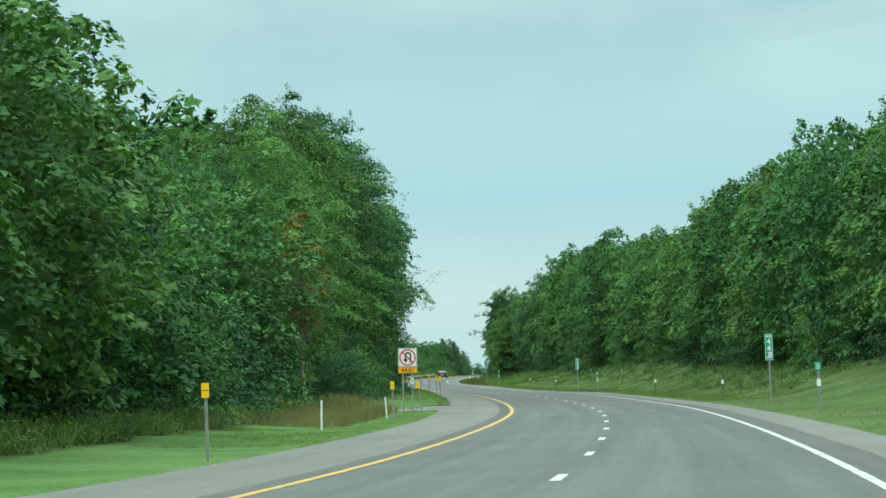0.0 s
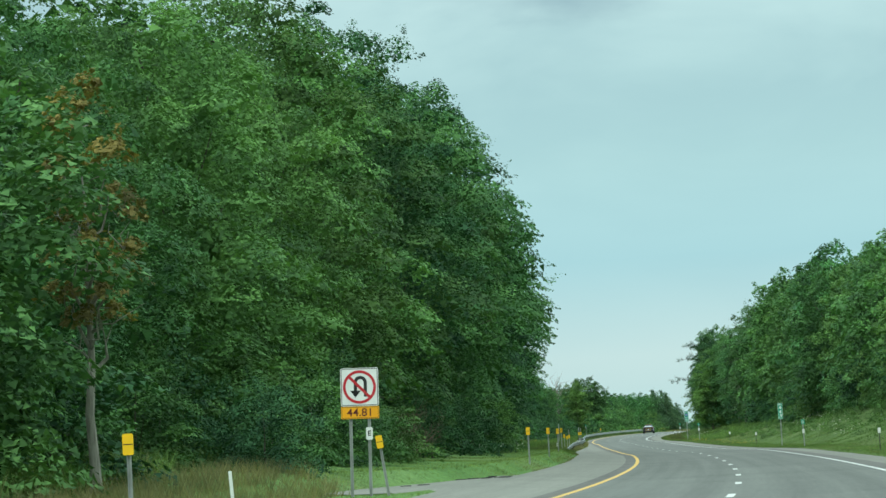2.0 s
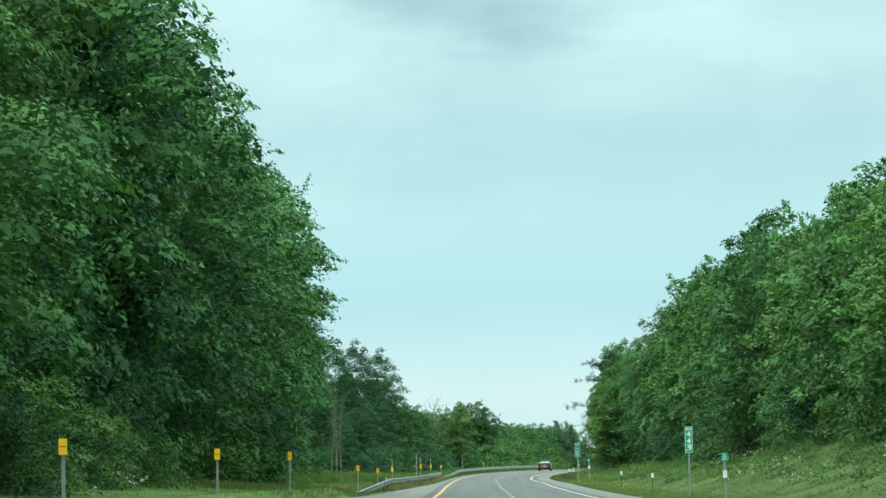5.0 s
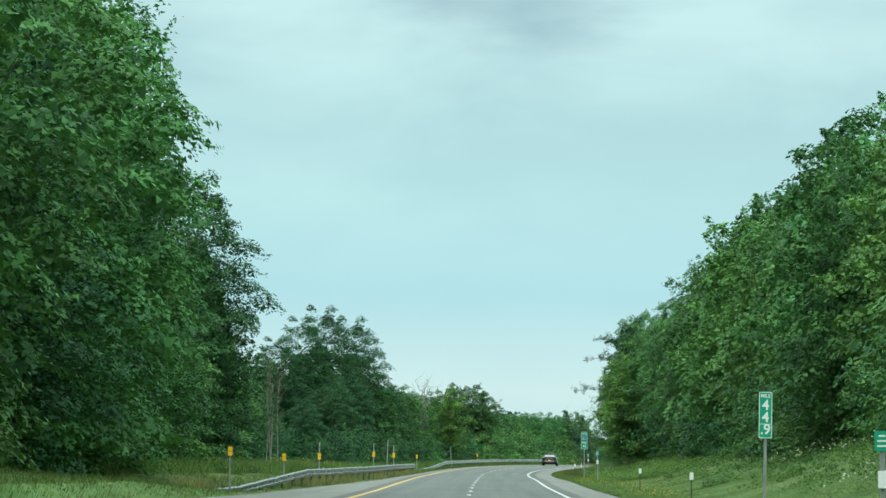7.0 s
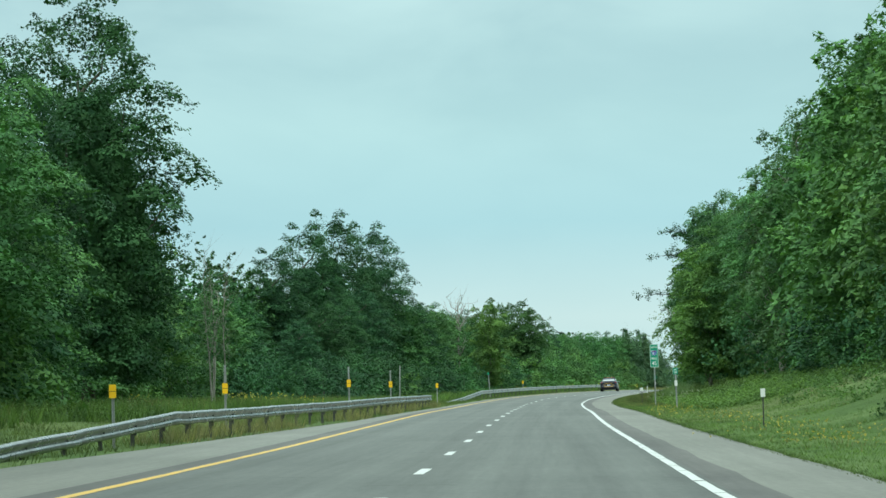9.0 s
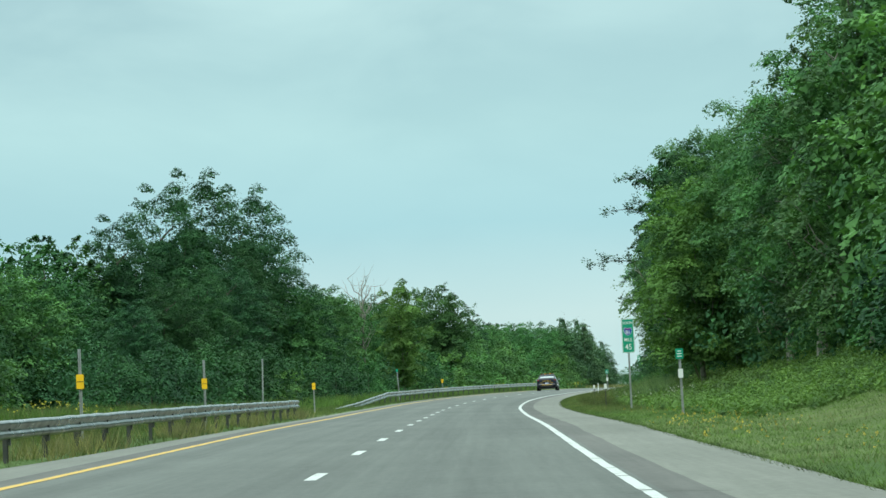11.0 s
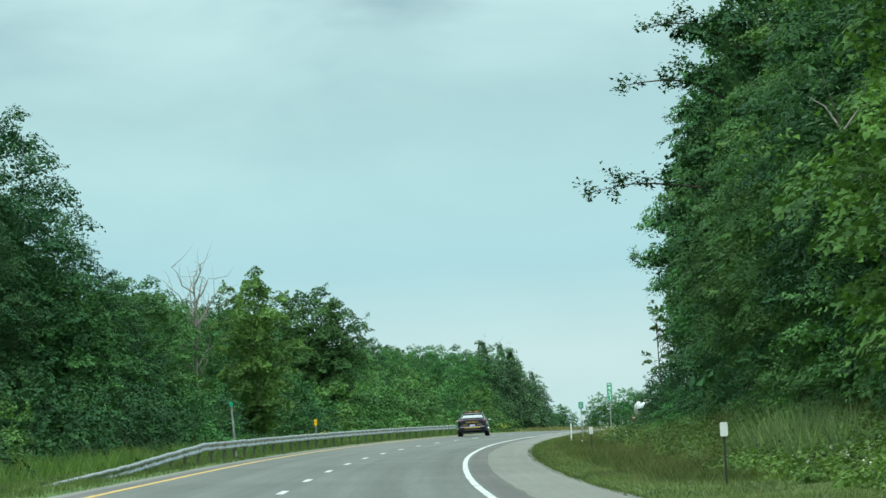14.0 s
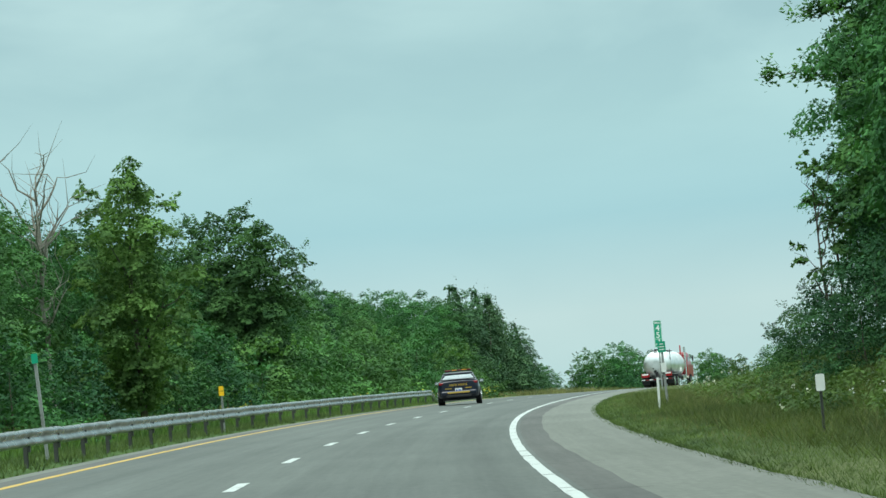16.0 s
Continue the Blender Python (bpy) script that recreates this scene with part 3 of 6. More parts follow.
def lane_dashes():
    # the paint gang's spacing drifts a little along the road
    ys = np.interp(np.arange(-17, 44), [-17, 0, 1, 2, 3, 8, 10, 14, 22, 25, 30, 43], [-73, 174.6, 190, 205, 219, 294, 319, 372, 467.5, 505, 567.5, 730])
    for y in ys:
        r = np.linspace(-1.52, 1.52, 6)
        ob = sheet("lane_dash", M_WHITE_LINE, y + r, [wavering(-2.05, 0.012, 2.0), wavering(-1.90, 0.012, 3.0)], 0.005)
        ob.parent = road


lane_dashes()


def sealed_cracks():
    """Thin dark seams across and along the paving."""
    rng = np.random.default_rng(11)
    for k in range(110):
        y, l0 = rng.uniform(60, 640), rng.uniform(-5.4, 0.2)
        wide = rng.uniform(0.5, 1.8)
        if k > 45:
            l0, wide = rng.uniform(0.7, 1.7), rng.uniform(0.35, 1.0)
        ls = np.linspace(l0, min(l0 + wide, RIGHT_EDGE - 0.3), 9)
        wob = np.cumsum(rng.normal(0, 0.07, 9))
        a = np.stack([spot(np.array(y + w), np.array(c), 0.004, True) for w, c in zip(wob, ls)])
        b = np.stack([spot(np.array(y + w + 0.05), np.array(c), 0.004, True) for w, c in zip(wob, ls)])
        i = np.arange(8)
        me = quick_mesh("sealed_crack", np.concatenate([a, b]), np.stack([i, i + 1, i + 10, i + 9], 1))
        mesh_object("sealed_crack", me, M_CRACK, road)


sealed_cracks()


# ================= trees =================
def leaf_cloud(rng, centres, normals, length, width):
    """Verts and faces of small pointed leaves."""
    n = len(centres)
    nor = normals / (np.linalg.norm(normals, axis=1, keepdims=True) + 1e-9)
    t = rng.normal(size=(n, 3))
    t -= nor * (t * nor).sum(1, keepdims=True)
    t /= np.linalg.norm(t, axis=1, keepdims=True) + 1e-9
    t[:, 2] -= 0.25
    s = np.cross(nor, t)
    size = rng.uniform(0.65, 1.3, (n, 1))
    L, W = t * length * size / 2, s * width * size / 2
    v = np.stack([centres - L, centres + W + L * 0.35, centres - W * 0.9 + L * rng.uniform(0.3, 1.0, (n, 1))], 1)
    return v.reshape(-1, 3), np.arange(3 * n).reshape(-1, 3)


def tube(points, radii, sides=6):
    pts, rad = np.asarray(points, float), np.asarray(radii, float)
    d = np.gradient(pts, axis=0)
    d /= np.linalg.norm(d, axis=1, keepdims=True) + 1e-9
    a = np.cross(d, (0.31, 0.95, 0.05))
    a /= np.linalg.norm(a, axis=1, keepdims=True) + 1e-9
    b = np.cross(d, a)
    ang = np.arange(sides) * 2 * np.pi / sides
    v = pts[:, None] + rad[:, None, None] * (np.cos(ang)[None, :, None] * a[:, None] + np.sin(ang)[None, :, None] * b[:, None])
    n = len(pts)
    i = np.arange(n - 1)[:, None] * sides
    j = np.arange(sides)
    q = np.stack([i + j, i + (j + 1) % sides, i + sides + (j + 1) % sides, i + sides + j], -1).reshape(-1, 4)
    return v.reshape(-1, 3), q


def join(pieces):
    vs, qs, k = [], [], 0
    for v, q in pieces:
        vs.append(v)
        qs.append(q + k)
        k += len(v)
    return np.concatenate(vs), np.concatenate(qs)


SHAPES = {  # crown radius against height, from its foot to its top
    "round": ([0, 0.12, 0.35, 0.6, 0.82, 0.95, 1], [0.62, 0.86, 1.0, 0.97, 0.76, 0.45, 0.2]),
    "tall": ([0, 0.15, 0.4, 0.65, 0.85, 1], [0.7, 0.95, 1.0, 0.86, 0.6, 0.2]),
    "column": ([0, 0.2, 0.5, 0.8, 1], [0.5, 0.8, 1.0, 0.75, 0.12]),
    "cone": ([0, 0.1, 0.5, 0.85, 1], [0.8, 1.0, 0.6, 0.22, 0.02]),
    "dome": ([0, 0.3, 0.6, 0.85, 1], [0.95, 1.0, 0.88, 0.6, 0.2]),
    "vase": ([0, 0.3, 0.6, 0.85, 1], [0.3, 0.6, 0.95, 1.0, 0.45]),
}


def spread_out(rng, cand, n, size):
    """n of the candidate places, picked so that no two stand close together."""
    got = [0]
    dist = np.linalg.norm((cand - cand[0]) / size, axis=1)
    for _ in range(n - 1):
        k = int(np.argmax(dist * rng.uniform(0.55, 1.0, len(cand))))
        got.append(k)
        dist = np.minimum(dist, np.linalg.norm((cand - cand[k]) / size, axis=1))
    return np.array(got)


def tree(name, seed, H, R, foot, shape, clumps, leaves, leaf, mat, bark_mat, spread=0.9, clump_r=0.25, gaps=0.0, bare=0, trunk_r=None, lean=0.0, front=True, droop=0.03, twig=0.03, core=0.55, boughs=9, shoots=26):
    """A tree at the origin: a tapered trunk with limbs, and a crown of leafy boughs: pads, full on top and open beneath."""
    rng = np.random.default_rng(seed)
    us, rs = SHAPES[shape]
    m = clumps * 7
    u = rng.uniform(0.02, 1.0, m) ** 0.9
    turn = rng.uniform(0, 2 * np.pi, m)
    if front and leaves:
        turn = np.where((np.sin(turn) > 0.35) & (rng.uniform(0, 1, m) < 0.75), -turn, turn)
    out = np.sqrt(rng.uniform(0.22, 1.0, m))
    side = 1 + 0.20 * np.sin(turn * 2 + seed) + 0.15 * np.sin(turn * 3 + 2.1 * seed) + 0.10 * np.sin(turn * 2 + 9 * u + seed)
    r = 0.87 * np.interp(u, us, rs) * R * out * np.clip(side * rng.uniform(0.85, 1.12, m), 0, 1.18)
    z = H * (foot + (1 - foot) * u)
    c = np.stack([r * np.cos(turn) + lean * H * u, r * np.sin(turn), z], 1)
    pick = spread_out(rng, c, clumps, np.array([1.0, 1.0, 0.62]))
    u, turn, c = u[pick], turn[pick], c[pick]
    cr = R * clump_r * rng.uniform(0.7, 1.4, clumps) * np.interp(u, [0, 0.8, 1], [1.05, 0.9, 0.7])
    # no bough stands loose of the rest
    for j in np.argsort(c[:, 2]):
        low = np.where(c[:, 2] < c[j, 2])[0]
        if len(low):
            d = np.linalg.norm(c[low] - c[j], axis=1)
            near = low[np.argmin(d)]
            most = 0.95 * (cr[j] + cr[near])
            if d.min() > most:
                c[j] = c[near] + (c[j] - c[near]) * most / d.min()
    # wood
    tr = trunk_r or H * 0.014
    zz = np.linspace(-0.4, H * 0.8, 8)
    wob = np.cumsum(rng.normal(0, H * 0.006, (8, 2)), axis=0)
    stem = np.stack([wob[:, 0] + lean * np.clip(zz, 0, None), wob[:, 1], zz], 1)
    wood = [tube(stem, np.interp(zz, [-0.4, 0.3, H * 0.8], [tr * 1.5, tr, tr * 0.12]), 7)]
    hold = np.where(-np.sin(turn) > -0.3, 1.0, 0.05) if front and leaves else np.ones(clumps)
    limbs = rng.choice(clumps, min(clumps, boughs + bare), replace=False, p=hold / hold.sum())
    for k in limbs:
        end = c[k] * (np.array([0.88, 0.88, 0.95]) if leaves else 1.0)
        z0 = max(0.12 * H, end[2] - rng.uniform(0.7, 1.3) * np.hypot(end[0], end[1]) - 0.05 * H)
        start = np.array([np.interp(z0, zz, stem[:, 0]), np.interp(z0, zz, stem[:, 1]), z0])
        s = np.linspace(0, 1, 5)[:, None]
        bend = start * (1 - s) + end * s + np.array([0, 0, 1]) * (np.sin(s * np.pi) * rng.uniform(-0.02, 0.05) * H)
        bend[1:-1] += rng.normal(0, 0.012 * H, (3, 3))
        wood.append(tube(bend, np.linspace(tr * 0.42, tr * 0.06, 5), 5))
        if bare:
            for _ in range(3):
                f = bend[rng.integers(2, 5)]
                tip = f + rng.normal(0, twig * H, 3) + (0, 0, twig * H)
                wood.append(tube(np.stack([f, (f + tip) / 2 + rng.normal(0, 0.01 * H, 3), tip]), [tr * 0.14, tr * 0.08, tr * 0.02], 4))
    v, q = join(wood)
    wood_me = quick_mesh("trunk", v, q)
    wood_me.polygons.foreach_set("use_smooth", np.ones(len(wood_me.polygons), bool))
    root = empty(name, Matrix())
    mesh_object("trunk", wood_me, bark_mat, root)
    if leaves:
        n = leaves
        w = cr**2
        if front:
            w = w * np.where(-np.sin(turn) > -0.25, 1.0, 0.06)
        k = rng.choice(clumps, n, p=w / w.sum())
        outw = np.stack([np.cos(turn), np.sin(turn), 0 * turn], 1)
        # leaves over the top of each pad; a fifth of them hang loose beneath
        ang, rho = rng.uniform(0, 2 * np.pi, n), np.sqrt(rng.uniform(0, 1, n))
        rho *= 1 + 0.22 * np.sin(ang * 3 + k) + 0.16 * np.sin(ang * 5 + 2 * k)
        a, b = np.cos(ang) * rho, np.sin(ang) * rho
        thick = (rng.uniform(0.55, 0.92, clumps) + np.interp(u, [0.8, 0.97], [0, 0.15]))[k]
        h = thick * np.clip(1 - rho**2, 0, 1) * rng.uniform(0.1, 1.0, n) ** 0.5
        h = np.where(rng.uniform(0, 1, n) < 0.14, -0.35 * rng.uniform(0, 1, n), h)
        tang = np.stack([-outw[:, 1], outw[:, 0], 0 * turn], 1)
        sag = (np.interp(u, [0.5, 0.95], [0.16, -0.15]) + rng.uniform(-0.16, 0.16, clumps))[k]
        far = cr[k] * spread * 1.1
        p = c[k] + far[:, None] * (a[:, None] * outw[k] + b[:, None] * tang[k])
        p[:, 2] += far * (h - sag * a) - droop * np.clip(a * far, 0, None) ** 2
        nor = 0.62 * np.array([0, 0, 1]) + 0.55 * (a[:, None] * outw[k] + b[:, None] * tang[k]) + 0.35 * outw[k] * sag[:, None] + rng.normal(0, 0.23, (n, 3))
        # leaves gather in small bunches
        bunch = np.floor(p / (leaf * 2.4))
        jit = np.sin(bunch @ np.array([12.9, 78.2, 37.7]) * 43.7)
        keep = jit > (-1.01 + 2.0 * gaps)
        p = p[keep] + nor[keep] * jit[keep][:, None] * leaf * 0.9
        sprays = [leaf_cloud(rng, p, nor[keep], leaf * 1.7, leaf * 1.45)]
        # the thick of each pad
        kk = np.repeat(np.where(-np.sin(turn) > -0.25 if front else np.ones(clumps, bool))[0], 24)
        kk = kk[rng.uniform(0, 1, len(kk)) > 2.5 * gaps]
        m = len(kk)
        fa, fr = rng.uniform(0, 2 * np.pi, m), 0.78 * np.sqrt(rng.uniform(0, 1, m))
        flat = np.cos(fa)[:, None] * outw[kk] + np.sin(fa)[:, None] * tang[kk]
        inside = c[kk] + flat * (fr * cr[kk] * spread * 1.1)[:, None]
        inside[:, 2] += cr[kk] * spread * (0.5 * (1 - fr**2) * rng.uniform(-0.15, 1.0, m) - 0.1)
        sprays.append(leaf_cloud(rng, inside, rng.normal(0, 0.45, (m, 3)) + 0.5 * flat + np.array([0, 0, 0.55]), 0.055 * R, 0.05 * R))
        # the thick of the crown, deep inside it
        if core:
            m = int(40 * H * R * core)
            ia, iu = rng.uniform(0, 2 * np.pi, m), rng.uniform(0.03, 0.72, m)
            ir = np.interp(iu, us, rs) * R * core * np.interp(iu, [0.35, 0.72], [1.0, 0.45]) * rng.uniform(0.55, 1.0, m)
            inner = np.stack([ir * np.cos(ia) + lean * H * iu, -np.abs(ir * np.sin(ia)) if front else ir * np.sin(ia), H * (foot + (1 - foot) * iu)], -1)
            sprays.append(leaf_cloud(rng, inner, rng.normal(0, 0.5, (m, 3)) + np.array([0, -0.8, 0.3]), 0.036 * H, 0.033 * H))
            # dim leaves that hang about it
            m = int(n * 0.2)
            ia, iu, io = rng.uniform(0, 2 * np.pi, m), rng.uniform(0.03, 0.92, m), rng.uniform(0.85, 1.35, m)
            ir = np.interp(iu, us, rs) * R * core * io
            inner = np.stack([ir * np.cos(ia) + lean * H * iu, -np.abs(ir * np.sin(ia)) if front else ir * np.sin(ia), H * (foot + (1 - foot) * iu)], -1)
            sprays.append(leaf_cloud(rng, inner, rng.normal(0, 0.5, (m, 3)) + np.array([0, -0.5, 0.5]), leaf * 1.9, leaf * 1.6))
        # young shoots that break the outline
        for j in rng.choice(clumps, min(clumps, shoots), replace=False, p=(0.2 + u) / (0.2 + u).sum()):
            d = outw[j] * rng.uniform(0.3, 1.0) + (0, 0, rng.uniform(0.1, 0.4) + 0.5 * u[j]) + rng.normal(0, 0.22, 3)
            d /= np.linalg.norm(d)
            far_j = cr[j] * rng.uniform(0.8, 1.45)
            f = rng.uniform(0.35, 1.0, 46) ** 0.8
            q = c[j] + (0, 0, 0.2 * cr[j]) + d * (f * far_j)[:, None] + rng.normal(0, 1, (46, 3)) * (0.22 - 0.15 * f)[:, None] * min(cr[j], 1.0)
            sprays.append(leaf_cloud(rng, q, rng.normal(0, 0.4, (46, 3)) + (0, 0, 0.8), leaf * 1.6, leaf * 0.95))
        mesh_object("crown", quick_mesh("crown", *join(sprays)), mat, root)
    return root


KINDS = {
    # name: (label, how tree() builds it)
    "maple": ("broad maple tree with dense mid-green foliage", dict(H=14, R=5.6, foot=0.04, shape="round", clumps=84, mat=M_MAPLE, bark_mat=M_BARK, clump_r=0.20)),
    "oak": ("tall dark green oak with heavy layered crown", dict(H=18, R=5.4, foot=0.05, shape="tall", clumps=100, mat=M_OAK, bark_mat=M_BARK, clump_r=0.19)),
    "ash": ("light green ash tree with open ragged crown", dict(H=13, R=4.6, foot=0.05, shape="tall", clumps=78, mat=M_LIGHT, bark_mat=M_BARK, clump_r=0.205, gaps=0.1)),
    "cherry": ("leaning wild cherry with loose drooping foliage", dict(H=12, R=4.8, foot=0.06, shape="dome", clumps=76, mat=M_MAPLE, bark_mat=M_BARK, clump_r=0.20, gaps=0.12, lean=0.03)),
    "aspen": ("slender aspen with thin grey-green leaves", dict(H=13, R=2.7, foot=0.10, shape="column", clumps=34, mat=M_ASPEN, bark_mat=M_PALEBARK, clump_r=0.30, gaps=0.32, bare=3, core=0.2)),
}
DETAIL = {"near": (23000, 0.106), "middle": (10500, 0.154), "far": (2000, 0.30)}
STOCK = {}
for _i, (_name, (_label, _d)) in enumerate(KINDS.items()):
    for _lod, (_n, _leaf) in DETAIL.items():
        for _v in range(2):
            _m = _n * (0.55 if _name == "aspen" else 1.0)
            _ob = tree(_name + "_tree", 10 * _i + _v + 3, leaves=int(_m), leaf=_leaf * (0.8 if _name == "aspen" else 1.0), **_d)
            tagged(_ob, _label, "tree", "roadside trees")
            STOCK[_name, _lod, _v] = (_ob, _d["H"])
for _name in ("maple", "oak"):
    _label, _d = KINDS[_name]
    _ob = tree(_name + "_tree", 5, leaves=34000, leaf=0.090, **_d)
    STOCK[_name, "dense", 0] = (tagged(_ob, _label, "tree", "roadside trees"), _d["H"])
for _name in ("maple", "oak", "ash"):
    _label, _d = KINDS[_name]
    for _v in range(2):
        _ob = tree(_name + "_tree", 7 + 4 * _v, leaves=46000, leaf=0.070, **_d)
        STOCK[_name, "fine", _v] = (tagged(_ob, _label, "tree", "roadside trees"), _d["H"])
SHRUB_LABELS = ("bushy green shrub at the wood's edge", "light green shrub at the wood's edge", "dark green shrub at the wood's edge")
for _lod, _n, _leaf in (("near", 3600, 0.088), ("fine", 8500, 0.060)):
    for _v in range(3):
        _ob = tree("shrub", 90 + _v, H=3.0, R=2.1, foot=0.0, shape="dome", clumps=22, leaves=_n, leaf=_leaf, core=0, front=False, boughs=3, shoots=10, mat=(M_MAPLE, M_LIGHT, M_OAK)[_v], bark_mat=M_BARK, clump_r=0.34)
        STOCK["shrub", _lod, _v] = (tagged(_ob, SHRUB_LABELS[_v], "shrub", "roadside shrubs"), 3.0)
USED = set()


def plant(kind, y, l, top, lod="middle", turn=None, fat=1.0, v=None, rng=random):
    """A tree of that kind whose tip stands top metres over the lane."""
    v = rng.randrange(2) if v is None else v
    ob, H = STOCK[kind, lod, v]
    p = spot(np.array(float(y)), np.array(float(l)))
    s = max(1.0, top - float(rise(y, l))) / H
    w = fat * s ** 0.75
    m = Matrix.Translation(Vector(p)) @ Matrix.Rotation(radians((-28 if l < 0 else 28) * -1 + rng.uniform(-35, 35) if turn is None else turn), 4, "Z") @ Matrix.Diagonal((w, w, s, 1))
    key = (kind, lod, v)
    if key not in USED:
        USED.add(key)
        ob.matrix_world = m
        return ob
    return place_copy(ob, m)


def place_copy(ob, m):
    got = copy_thing(ob, Matrix())
    got.matrix_basis = m
    return got


def shrub(y, l, s, v, rng, tall=1.0, lod="near"):
    ob, H = STOCK["shrub", lod, v]
    m = Matrix.Translation(Vector(spot(np.array(float(y)), np.array(float(l)), -0.1))) @ Matrix.Rotation(rng.uniform(0, 6.28), 4, "Z") @ Matrix.Diagonal((s, s, s * tall, 1))
    if ("shrub", lod, v) in USED:
        return place_copy(ob, m)
    USED.add(("shrub", lod, v))
    ob.matrix_world = m
    return ob


def wood_edge(y0, y1, side, trunk, tops, kinds, step, lod, seed, rows=1, back=7.0, taller=1.5, shrubs=1, shrub_v=None):
    """A belt of trees along the road; trunk and tops are tables over y."""
    rng = random.Random(seed)
    for row in range(rows):
        y = y0 + rng.uniform(0, step)
        while y < y1:
            top = np.interp(y, *tops) * rng.uniform(0.92, 1.03) + (taller * row if row else 0)
            l = side * (abs(np.interp(y, *trunk)) + row * back + rng.uniform(-1.0, 1.2))
            kind = rng.choice(kinds)
            plant(kind, y, l, top, lod if row == 0 else "far", rng=rng, fat=rng.uniform(0.9, 1.15))
            if row == 0 and shrubs:
                for _ in range(int(shrubs)):
                    ys, v = y + rng.uniform(-step / 2, step / 2), rng.randrange(3) if shrub_v is None else shrub_v
                    lx = side * (abs(np.interp(y, *trunk)) - rng.uniform(1.2, 2.8))
                    shrub(ys, lx, rng.uniform(0.7, 1.4), v, rng, rng.uniform(0.8, 1.2), "fine" if lod == "fine" else "near")
            y += step * rng.uniform(0.75, 1.25)


# the wood left of the road: high and dark, then a clearing behind the first guardrail
L_TRUNK = ([0, 60, 110, 160, 290, 312, 345, 392], [18, 18, 18.5, 19.5, 18.5, 18.2, 21.0, 20.5])
L_TOPS = ([20, 50, 62, 80, 95, 105, 115, 130, 153, 172, 195, 235, 260, 300, 318, 332, 340, 350, 375, 392], [15, 15, 14, 11, 9.5, 10, 10.8, 12.5, 16, 18.7, 21, 21, 20, 17.8, 18.0, 16.0, 14.0, 12.8, 12.4, 13])
LEFT_KINDS = ["maple", "ash", "maple", "oak", "cherry", "ash"]
wood_edge(20, 84, -1, L_TRUNK, L_TOPS, LEFT_KINDS, 8.0, "middle", 20, 1)
wood_edge(84, 126, -1, L_TRUNK, L_TOPS, LEFT_KINDS, 7.4, "middle", 21, 1, shrubs=2)
wood_edge(130, 180, -1, L_TRUNK, L_TOPS, ["ash", "maple", "ash", "maple", "ash"], 6.8, "fine", 27, 1, shrubs=2)
wood_edge(182, 216, -1, L_TRUNK, L_TOPS, ["oak", "maple", "maple"], 6.8, "fine", 37, 1, shrubs=2, shrub_v=2)
wood_edge(218, 372, -1, L_TRUNK, L_TOPS, ["maple", "maple", "oak", "maple"], 7.4, "near", 28, 1, shrubs=2)
wood_edge(84, 365, -1, ([0, 400], [26, 26]), L_TOPS, ["maple", "oak", "ash"], 8.5, "far", 22, 1, taller=0.8, shrubs=0)
wood_edge(392, 470, -1, ([392, 430, 470], [29, 30, 27]), ([392, 440, 470], [13, 13, 13.5]), ["maple", "ash", "cherry", "oak"], 6.0, "middle", 23, 1)
wood_edge(474, 530, -1, ([474, 530], [29, 27]), ([474, 530], [9, 10]), ["oak", "oak", "maple"], 7.0, "middle", 24, 1, shrubs=2, shrub_v=2)
wood_edge(474, 550, -1, ([474, 550], [32, 28]), ([474, 500, 550], [11.5, 12, 12]), ["oak", "maple"], 8.0, "far", 29, 1, shrubs=0)
wood_edge(552, 632, -1, ([552, 632], [18, 19]), ([552, 600, 632], [9.5, 9.3, 9]), ["cherry", "maple", "oak"], 5.5, "near", 25, 2, taller=0.5)
wood_edge(634, 790, -1, ([634, 700, 730, 745, 790], [17.5, 18, 20, 30, 34]), ([634, 690, 700, 730, 790], [8, 8, 8.5, 8.5, 6]), ["maple", "cherry", "oak"], 6.0, "near", 26, 2, taller=0.4)
# the wooded bank right of the road
R_TRUNK = ([30, 120, 250, 380, 440, 465, 550], [16, 16.5, 16.5, 16.5, 16.5, 13.2, 13.0])
R_TOPS = ([30, 60, 79, 104, 130, 166, 213, 242, 271, 312, 369, 400, 418, 440, 455, 467, 485, 509, 527, 548], [11, 13, 14.5, 17, 17.5, 16.5, 17, 17, 15.5, 16.3, 17.5, 17.8, 17.5, 15.5, 13.8, 13, 13, 14, 12.5, 9.5])
wood_edge(20, 80, 1, R_TRUNK, R_TOPS, ["ash", "maple", "cherry"], 8.0, "middle", 30, 1)
wood_edge(80, 432, 1, R_TRUNK, R_TOPS, ["ash", "maple", "ash", "cherry", "aspen"], 6.6, "middle", 31, 1)
wood_edge(432, 500, 1, R_TRUNK, R_TOPS, ["maple", "ash", "oak", "ash"], 6.4, "fine", 32, 1)
wood_edge(80, 530, 1, ([30, 560], [24, 22]), R_TOPS, ["maple", "ash", "oak"], 8.5, "far", 33, 1, taller=1.2, shrubs=0)


